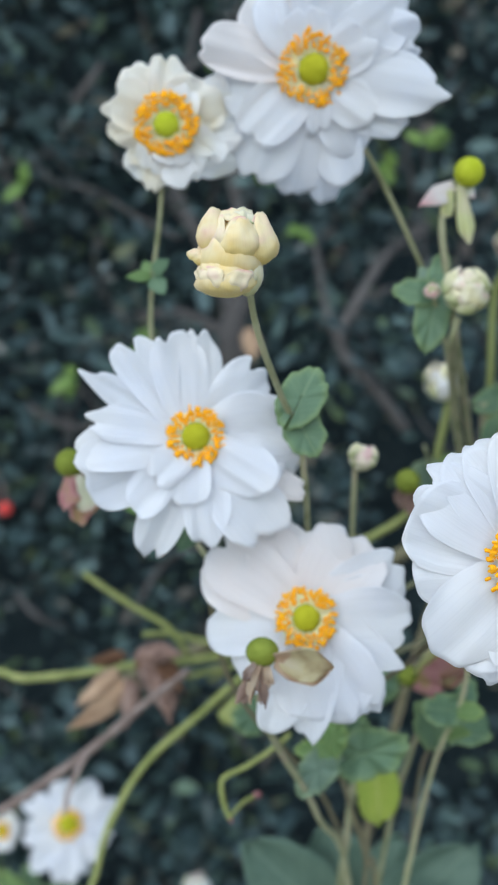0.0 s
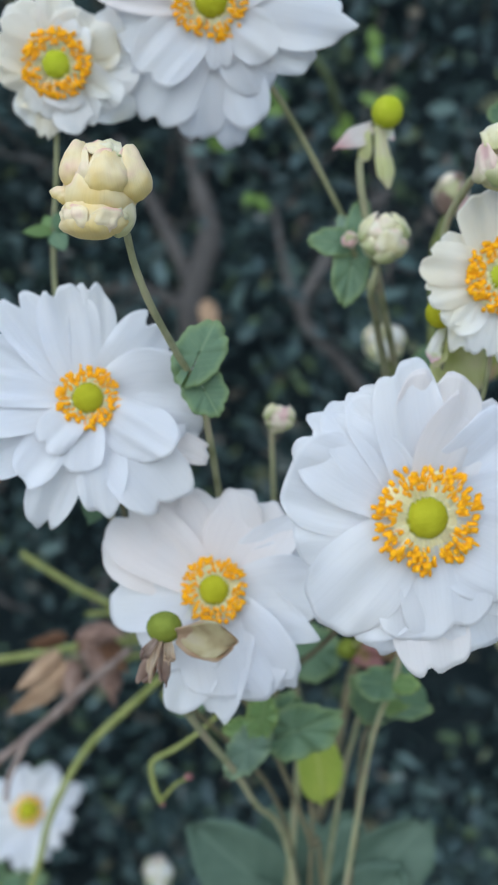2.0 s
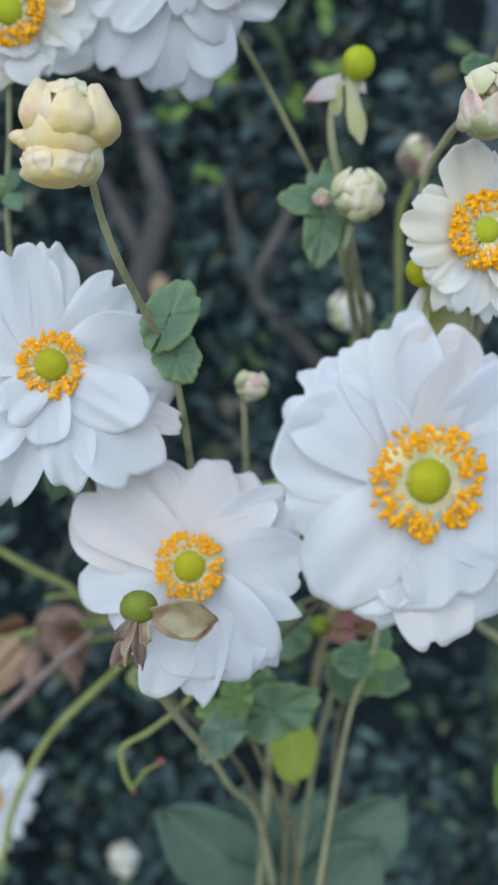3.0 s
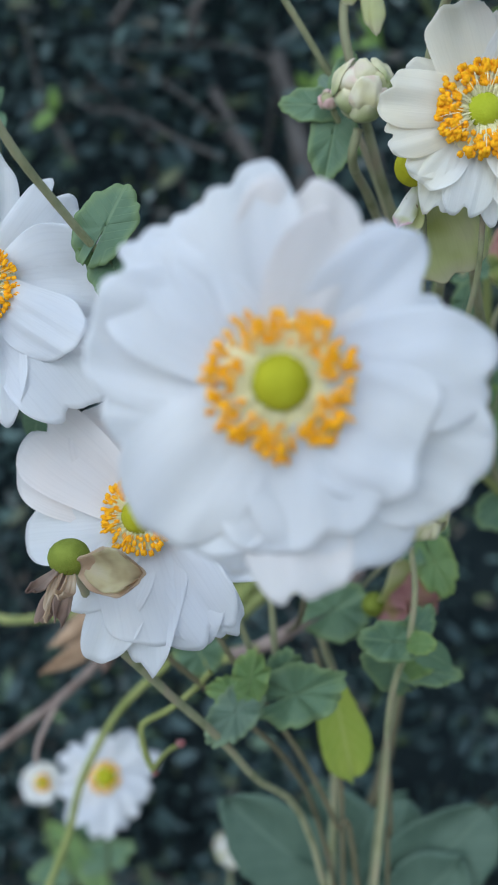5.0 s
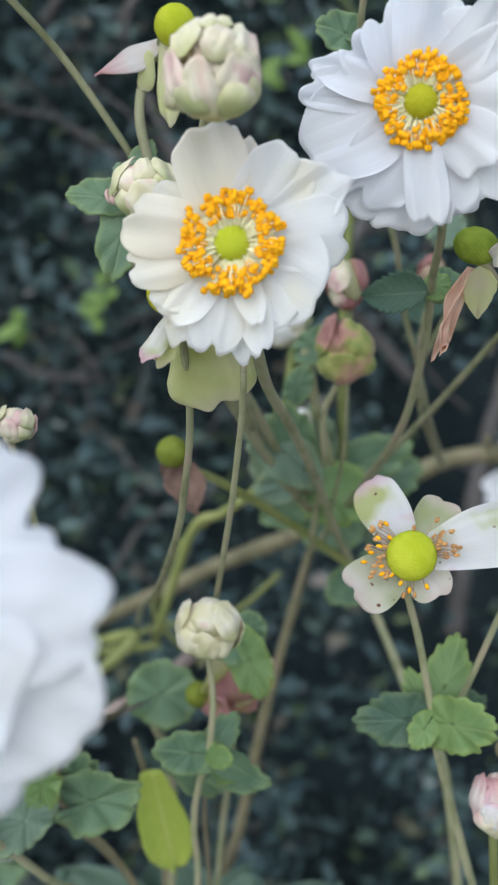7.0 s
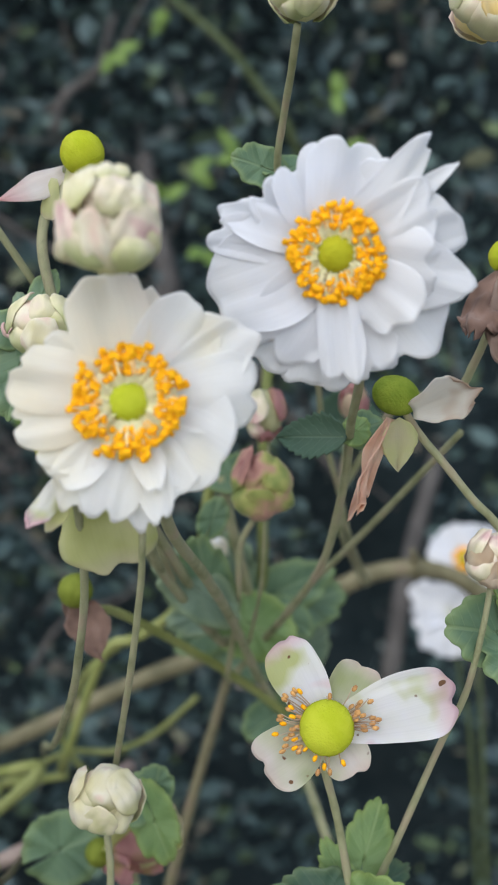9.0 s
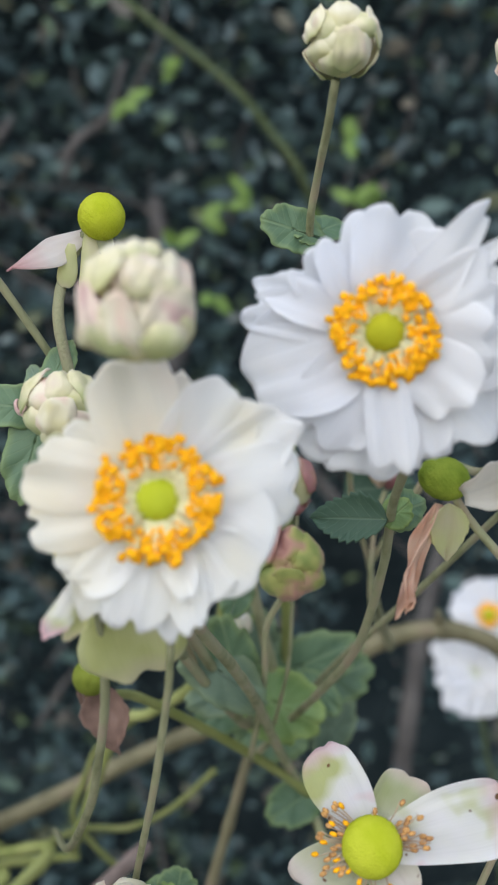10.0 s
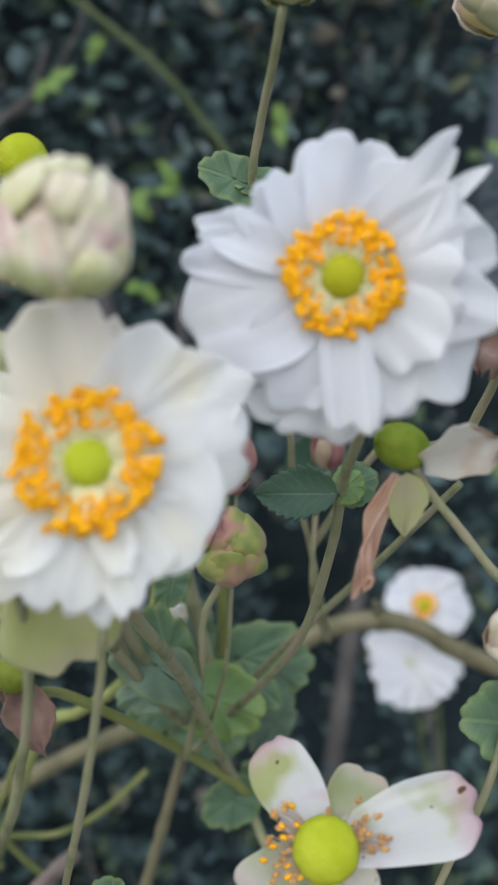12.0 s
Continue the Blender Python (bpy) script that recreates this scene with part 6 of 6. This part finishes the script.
stem(tw, [(-0.0755, 0.4866, 0.7901), (-0.0800, 0.4817, 0.7808), (-0.0833, 0.4768, 0.7724), (-0.0841, 0.4746, 0.7637)], 0.0016, 0.0011, STEM_BROWN, name="side_twig")
dl = thing("dry_leaf_cluster", (-0.0568, 0.5079, 0.8260), "cluster of curled rust-brown dead leaves on a stem", "dead leaves")
for base, tip, width, tint in (((-0.0561, 0.5078, 0.8214), (-0.0855, 0.5021, 0.7976), 0.013, LEAF_TAN), ((-0.0624, 0.5078, 0.8273), (-0.0829, 0.5003, 0.8102), 0.011, LEAF_TAN), ((-0.0584, 0.5079, 0.8352), (-0.0776, 0.5026, 0.8335), 0.008, RUST),
                               ((-0.0553, 0.5079, 0.8338), (-0.0285, 0.5034, 0.8385), 0.012, ROSE_DRY), ((-0.0489, 0.5071, 0.8361), (-0.0339, 0.5003, 0.8031), 0.020, ROSE_DRY), ((-0.0538, 0.5090, 0.8335), (-0.0266, 0.5035, 0.8186), 0.016, RUST), ((-0.0564, 0.5059, 0.8237), (-0.0572, 0.5007, 0.7982), 0.011, ROSE_DRY)):
    blade_between(dl, "dead_leaf", base, tip, width, tint, VIEW, leaf_width, seed=int(width * 1e4), cup=-1.0, bend=0.14, ripple=0.14, ruffle=0.07, twist=0.4)
curl = stalk_thing("tendril_stem", [(0.0242, 0.3543, 0.8620), (0.0180, 0.3583, 0.8543), (0.0087, 0.3616, 0.8457), (0.0004, 0.3630, 0.8405), (-0.0011, 0.3628, 0.8368), (0.0002, 0.3627, 0.8293), (0.0025, 0.3627, 0.8238)], 0.0010, 0.0011, "bent yellow-green stem stub with a pink tip", mat=STEM_GREEN)
stem(curl, [(0.0029, 0.3627, 0.8249), (0.0053, 0.3617, 0.8286), (0.0084, 0.3608, 0.8322), (0.0126, 0.3590, 0.8354)], 0.0009, 0.0008, STEM_GREEN, name="side_stub")
part("withered_tip", knob((0.0128, 0.3591, 0.8356), 0.0014, 1.2, (1, 0, 0.3), 2, 0.2), PINK_DRY, curl, "pinkish withered tip")
part("withered_tip", knob((0.0028, 0.3627, 0.8232), 0.0011, 1.2, (0, 0, 1), 2, 0.2), PINK_DRY, curl)

# ---- leaves in the shade behind ----
def leafy(label, rows, stalk, r=0.0016):
    root = thing("anemone_leaf", stalk[0], label, "leaf", "shaded leaves")
    leaves(root, rows)
    stem(root, stalk, r, r * 1.2)


leafy("rounded dark green leaf beside a downy stalk", [
    ((0.1768, 0.3316, 0.9611), (0.1603, 0.3270, 0.9638), 0.0165, LEAF, fan_leaf, dict(bend=-0.1, cup=0.2)),
    ((0.1780, 0.3316, 0.9601), (0.1703, 0.3258, 0.9530), 0.0175, LEAF, fan_leaf, dict(bend=-0.1, cup=0.2)),
    ((0.1791, 0.3328, 0.9652), (0.1717, 0.3298, 0.9705), 0.0095, LEAF_BRIGHT, fan_leaf, dict(bend=-0.1, cup=0.2)),
    ((0.1783, 0.3329, 0.9696), (0.1699, 0.3299, 0.9732), 0.0065, LEAF_BRIGHT, fan_leaf, dict(bend=-0.1, cup=0.2)),
], [(0.1785, 0.3317, 0.9611), (0.1843, 0.3416, 0.9373), (0.2007, 0.3850, 0.8428), (0.2169, 0.4264, 0.7396)])
leafy("round green leaves behind the cream flower", [
    ((0.1039, 0.4217, 0.9809), (0.1164, 0.4161, 0.9857), 0.012, LEAF, fan_leaf, dict(bend=-0.1, cup=0.2)),
    ((0.1326, 0.4337, 0.9976), (0.1538, 0.4347, 1.0008), 0.020, LEAF_DEEP, toothed_width, dict(bend=-0.1, cup=0.3, nu=64)),
    ((0.1485, 0.4715, 1.0196), (0.1565, 0.4719, 1.0276), 0.016, LEAF_DULL, fan_leaf, dict(bend=-0.1, cup=0.2)),
], [(0.1039, 0.4217, 0.9809), (0.1069, 0.4322, 0.9634), (0.1131, 0.4535, 0.9325)])
leafy("dark green leaves deep between the stalks", [
    ((0.0123, 0.4026, 0.8452), (0.0066, 0.4032, 0.8574), 0.02, LEAF, fan_leaf, dict(bend=-0.1, cup=0.2)),
    ((0.0541, 0.4067, 0.8616), (0.0706, 0.4064, 0.8708), 0.024, LEAF, fan_leaf, dict(bend=-0.1, cup=0.2)),
    ((0.0906, 0.3774, 0.8984), (0.0814, 0.3720, 0.8952), 0.014, LEAF, fan_leaf, dict(bend=-0.1, cup=0.2)),
    ((0.0903, 0.3752, 0.8966), (0.0974, 0.3714, 0.8816), 0.013, LEAF_BRIGHT, fan_leaf, dict(bend=-0.1, cup=0.2)),
    ((0.0916, 0.3774, 0.8984), (0.0929, 0.3782, 0.9065), 0.011, LEAF, fan_leaf, dict(bend=-0.1, cup=0.2)),
], [(0.0531, 0.4180, 0.8500), (0.0569, 0.4337, 0.8133), (0.0507, 0.4559, 0.6947), (0.0393, 0.4973, 0.4345)])

leafy("blurred yellow-green leaves below the small far flowers", [
    ((-0.1839, 0.7979, 0.5008), (-0.2157, 0.7982, 0.5347), 0.026, LEAF_BRIGHT, fan_leaf, dict(bend=-0.1, cup=0.2)),
    ((-0.1839, 0.7979, 0.5008), (-0.1387, 0.7964, 0.5206), 0.028, LEAF, fan_leaf, dict(bend=-0.1, cup=0.2)),
    ((-0.1793, 0.7979, 0.4961), (-0.1579, 0.7876, 0.4735), 0.024, LEAF_BRIGHT, fan_leaf, dict(bend=-0.1, cup=0.2)),
    ((-0.1890, 0.7980, 0.4978), (-0.2297, 0.7887, 0.4880), 0.026, LEAF, fan_leaf, dict(bend=-0.1, cup=0.2)),
    ((-0.1877, 0.8082, 0.4942), (-0.1849, 0.8077, 0.5365), 0.024, LEAF, fan_leaf, dict(bend=-0.1, cup=0.2)),
], [(-0.1841, 0.7979, 0.4983), (-0.1824, 0.8086, 0.3888), (-0.1917, 0.8201, -0.1605), (-0.2123, 0.8205, -0.6668)])
leafy("yellowing leaf at the foot of the stalks", [
    ((0.1450, 0.3704, 0.8056), (0.1337, 0.3634, 0.8268), 0.0145, LEAF_FRESH, leaf_width, dict(bend=-0.1, cup=0.2)),
    ((0.1458, 0.3704, 0.8057), (0.1465, 0.3685, 0.8220), 0.0135, LEAF_BRIGHT, fan_leaf, dict(bend=-0.1, cup=0.2)),
], [(0.1453, 0.3704, 0.8057), (0.1489, 0.3839, 0.7583), (0.1500, 0.4025, 0.6022), (0.1533, 0.4198, 0.4319)])
husk = thing("dead_leaf", (-0.0040, 0.9602, 0.9974), "pale pinkish dead leaf caught in the hedge", "dead leaf")
blade_between(husk, "leaf_blade", (-0.0064, 0.9602, 1.0055), (-0.0014, 0.9502, 0.9748), 0.018, LEAF_TAN, VIEW, leaf_width, seed=3, cup=-0.6, ripple=0.12)
berry = thing("red_berry", (-0.2361, 0.9300, 0.8269), "small red berry on a hedge twig", "berry")
part("berry_body", knob((-0.2361, 0.9300, 0.8269), 0.007, 0.95, sub=3), BERRY, berry)
stem(berry, [(-0.2361, 0.9300, 0.8297), (-0.2475, 0.9700, 0.8340), (-0.2738, 1.0500, 0.8328)], 0.0012, 0.0015, STEM_BROWN)

# ---- the hedge behind, its boughs, the ground ----


BOUGHS = (
    ([(-0.0389, 1.1101, 0.8883), (-0.0274, 1.0901, 0.9534), (-0.0254, 1.0801, 1.0154), (-0.0081, 1.0902, 1.0710), (-0.0216, 1.1101, 1.1273), (-0.0424, 1.1401, 1.2110)], 0.020, 0.007),
    ([(-0.0254, 1.0801, 1.0154), (-0.0513, 1.0901, 1.0700), (-0.0840, 1.1101, 1.1320), (-0.1111, 1.1401, 1.1786)], 0.009, 0.005),
    ([(0.1701, 1.1202, 0.8930), (0.1321, 1.0901, 0.9388), (0.0892, 1.0802, 0.9876), (0.1087, 1.0801, 1.0367), (0.1415, 1.1102, 1.0881), (0.1939, 1.1702, 1.1262)], 0.007, 0.005),
    ([(0.0892, 1.0802, 0.9876), (0.0732, 1.0902, 1.0302), (0.0600, 1.1102, 1.1047)], 0.005, 0.003),
    ([(0.1087, 1.0801, 1.0367), (0.1616, 1.1102, 1.0515), (0.2179, 1.1402, 1.0351)], 0.004, 0.003),
    ([(-0.1318, 1.1101, 1.0133), (-0.0814, 1.0901, 1.0173), (-0.0279, 1.0802, 0.9909)], 0.006, 0.005),
    ([(-0.2584, 1.1100, 0.9083), (-0.2131, 1.0901, 0.8920), (-0.1621, 1.1101, 0.8849)], 0.005, 0.003),
    ([(-0.2726, 1.1099, 0.6908), (-0.2429, 1.0899, 0.6703), (-0.2203, 1.1299, 0.6451)], 0.004, 0.003),
    ([(-0.2010, 1.0901, 1.2385), (-0.1795, 1.0700, 1.2577), (-0.1716, 1.0801, 1.2768)], 0.006, 0.003),
    ([(-0.1235, 1.0901, 1.2207), (-0.1092, 1.0801, 1.2557), (-0.0826, 1.0901, 1.2798), (-0.0730, 1.1201, 1.3425)], 0.005, 0.003),
    ([(0.2284, 1.1400, 0.6137), (0.2337, 1.1201, 0.7033), (0.2447, 1.1101, 0.8096), (0.2725, 1.1402, 0.9204)], 0.011, 0.008),
)


def hedge_leaves(count, x0, x1, z0, z1, y0, y1, small, large, seed):
    """Many small leathery leaves, each folded along its rib, as one mesh."""
    rnd = random.Random(seed)
    verts, faces = [], []
    bare = [(p, r0 + 0.010) for pts, r0, r1 in BOUGHS[:1] + BOUGHS[2:4] for p in catmull(pts, 4)]
    for _ in range(count):
        c = Vector((rnd.uniform(x0, x1), y0 + (y1 - y0) * rnd.random() ** 0.8, rnd.uniform(z0, z1)))
        c.y += 0.10 * noise.noise(c * 3.1) + 0.06 * noise.noise(c * 8)
        # fewer leaves low and rightward: the bared dark sheet imitates dimmer light there
        thick = max(-0.46, min(0.34, 0.80 * (c.z - 0.98) - 0.60 * c.x)) + 0.9 * max(0.0, 0.6 - c.z)
        if noise.noise(Vector((c.x * 6.5, c.y * 3, c.z * 6.5))) + 0.5 * noise.noise(c * 15) < rnd.uniform(-0.55, 0.12) - thick:
            continue
        if any(abs(c.x - p.x) < w and abs(c.z - p.z) < w and c.y < p.y + 0.02 for p, w in bare) and rnd.random() < 0.85:
            continue
        le = rnd.uniform(small, large)
        wd = le * rnd.uniform(0.38, 0.6)
        m = Euler((rnd.gauss(0.9, 0.55), rnd.gauss(0, 0.6), rnd.uniform(0, 6.28))).to_matrix()
        k = len(verts)
        for x, y, z in ((0, 0, 0), (0.2851, 0.4204, 0.1095), (0.65, 0.40, 0.10), (1, 0, -0.06), (0.65, -0.40, 0.10), (0.3, -0.42, 0.12), (0.45, 0, 0)):
            verts.append(c + m @ Vector(((x - 0.5) * le, y * wd, z * wd)))
        faces += [(k, k + 6, k + 1), (k + 1, k + 6, k + 2), (k + 2, k + 6, k + 3), (k, k + 5, k + 6), (k + 5, k + 4, k + 6), (k + 4, k + 3, k + 6)]
    me = bpy.data.meshes.new("foliage")
    me.from_pydata(verts, [], faces)
    me.materials.append(HEDGE_LEAF)
    me.polygons.foreach_set("use_smooth", [True] * len(me.polygons))
    return me


HEDGE_END = 0.45
hedge = thing("hedge", (0, 1.3, 0), "dense dark green hedge with bare grey boughs inside", "hedge", kind="stuff")
for args in ((21000, -0.75, HEDGE_END, 0.1, 1.75, 1.02, 1.45, 0.012, 0.036, 1), (5000, -3.0, -0.7, 0.0, 2.1, 1.02, 1.5, 0.03, 0.06, 2), (2200, HEDGE_END - 0.02, HEDGE_END + 0.22, 0.1, 0.98, 1.04, 1.45, 0.02, 0.042, 6), (4000, -0.8, HEDGE_END, 1.7, 2.2, 1.0, 1.5, 0.03, 0.06, 4), (4500, -0.8, HEDGE_END + 0.2, 0.0, 0.45, 0.95, 1.4, 0.02, 0.042, 5)):
    ob = new("foliage", hedge_leaves(*args))
    ob.parent = hedge
    ob.matrix_parent_inverse = Matrix.Translation((0, -1.3, 0))
# dark sheet behind the leaves, painted as the shade deep in the hedge
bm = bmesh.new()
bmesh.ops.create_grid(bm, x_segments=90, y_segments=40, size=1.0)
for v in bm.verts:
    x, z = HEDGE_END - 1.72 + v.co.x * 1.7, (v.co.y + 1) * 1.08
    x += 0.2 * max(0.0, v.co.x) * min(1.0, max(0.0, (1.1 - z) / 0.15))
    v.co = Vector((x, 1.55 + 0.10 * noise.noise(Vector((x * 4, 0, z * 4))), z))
part("hedge_interior", bm, HEDGE_SHADE, hedge, "dark sheet painted as the shade inside the hedge", thick=0.1)
for pts, r0, r1 in BOUGHS:
    part("bough", tube(pts, r0, r1, sides=8, rough=0.12), BARK, hedge)
rnd_t = random.Random(21)
for k in range(40):
    foot = Vector((rnd_t.gauss(0.02, 0.24), rnd_t.uniform(1.0, 1.25), rnd_t.gauss(1.02, 0.20)))
    pts, d = [foot], Vector((rnd_t.uniform(-0.7, 0.7), rnd_t.uniform(-0.2, 0.2), rnd_t.uniform(0.3, 1))).normalized()
    for _ in range(4):
        d = (d + Vector((rnd_t.uniform(-0.6, 0.6), rnd_t.uniform(-0.2, 0.2), rnd_t.uniform(-0.4, 0.5)))).normalized()
        pts.append(pts[-1] + d * rnd_t.uniform(0.03, 0.07))
    part("twig", tube(pts, rnd_t.uniform(0.0012, 0.0028), 0.0008, sides=6, steps=4), TWIG, hedge)
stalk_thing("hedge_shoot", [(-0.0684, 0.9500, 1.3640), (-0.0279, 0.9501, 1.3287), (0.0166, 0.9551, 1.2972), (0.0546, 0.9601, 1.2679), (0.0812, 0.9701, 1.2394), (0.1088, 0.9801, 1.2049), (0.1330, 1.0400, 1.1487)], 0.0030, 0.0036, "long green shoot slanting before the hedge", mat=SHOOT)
fresh = thing("young_leaves", (-0.0347, 0.9501, 1.2576), "fresh yellow-green leaves at the hedge face", "leaves", kind="stuff")
rnd_f = random.Random(8)
for base in ((-0.0387, 0.9601, 1.2606), (0.0046, 0.9601, 1.2939), (0.0663, 0.9701, 1.1809), (0.1466, 0.9700, 1.2344), (0.0253, 0.9801, 1.1699), (0.1517, 0.9501, 1.1791), (0.1210, 0.9501, 1.1528), (0.0388, 0.9601, 1.1002), (0.0050, 0.9601, 1.1415), (0.1721, 0.9502, 1.1896), (-0.2215, 0.9501, 1.1343), (-0.1649, 0.9001, 0.9572), (0.3221, 0.9001, 1.1984), (0.3273, 0.9501, 0.9658), (-0.1068, 0.9502, 0.9982), (-0.1051, 0.9502, 0.9787), (-0.1134, 0.9501, 0.9591)):
    for k in range(3):
        tip = Vector(base) + Vector((rnd_f.uniform(-1, 1), rnd_f.uniform(-0.4, 0.2), rnd_f.uniform(-1, 1))) * 0.022
        blade_between(fresh, "leaf", base, tip, 0.011, LEAF_FRESH, VIEW, leaf_width, seed=k, cup=0.2, nu=8, nv=5)

# unseen ground; its pale tone is there to bounce light up under the flowers
bm = bmesh.new()
bmesh.ops.create_grid(bm, x_segments=120, y_segments=120, size=1.0)
for v in bm.verts:
    far = v.co.length
    v.co = Vector((v.co.x * 4 * (1 + far**6 * 60), v.co.y * 4 * (1 + far**6 * 60), 0.015 * noise.noise(v.co * 30)))
tagged(part("ground", bm, GROUND_BOUNCE, None), "unseen pale ground that bounces light up to the plants", "ground", kind="structure")

wall = thing("garden_wall", (1.4, 1.75, 0), "grey rendered wall beyond the hedge", "wall", kind="structure")
bm = bmesh.new()
bmesh.ops.create_cube(bm, size=1.0)
bmesh.ops.scale(bm, vec=(2.9, 0.2, 2.2), verts=bm.verts)
bmesh.ops.translate(bm, vec=(1.6, 1.9, 1.1), verts=bm.verts)
bmesh.ops.bevel(bm, geom=bm.edges, offset=0.015, segments=2, affect="EDGES")
part("wall_body", bm, STONE, wall, smooth=False)
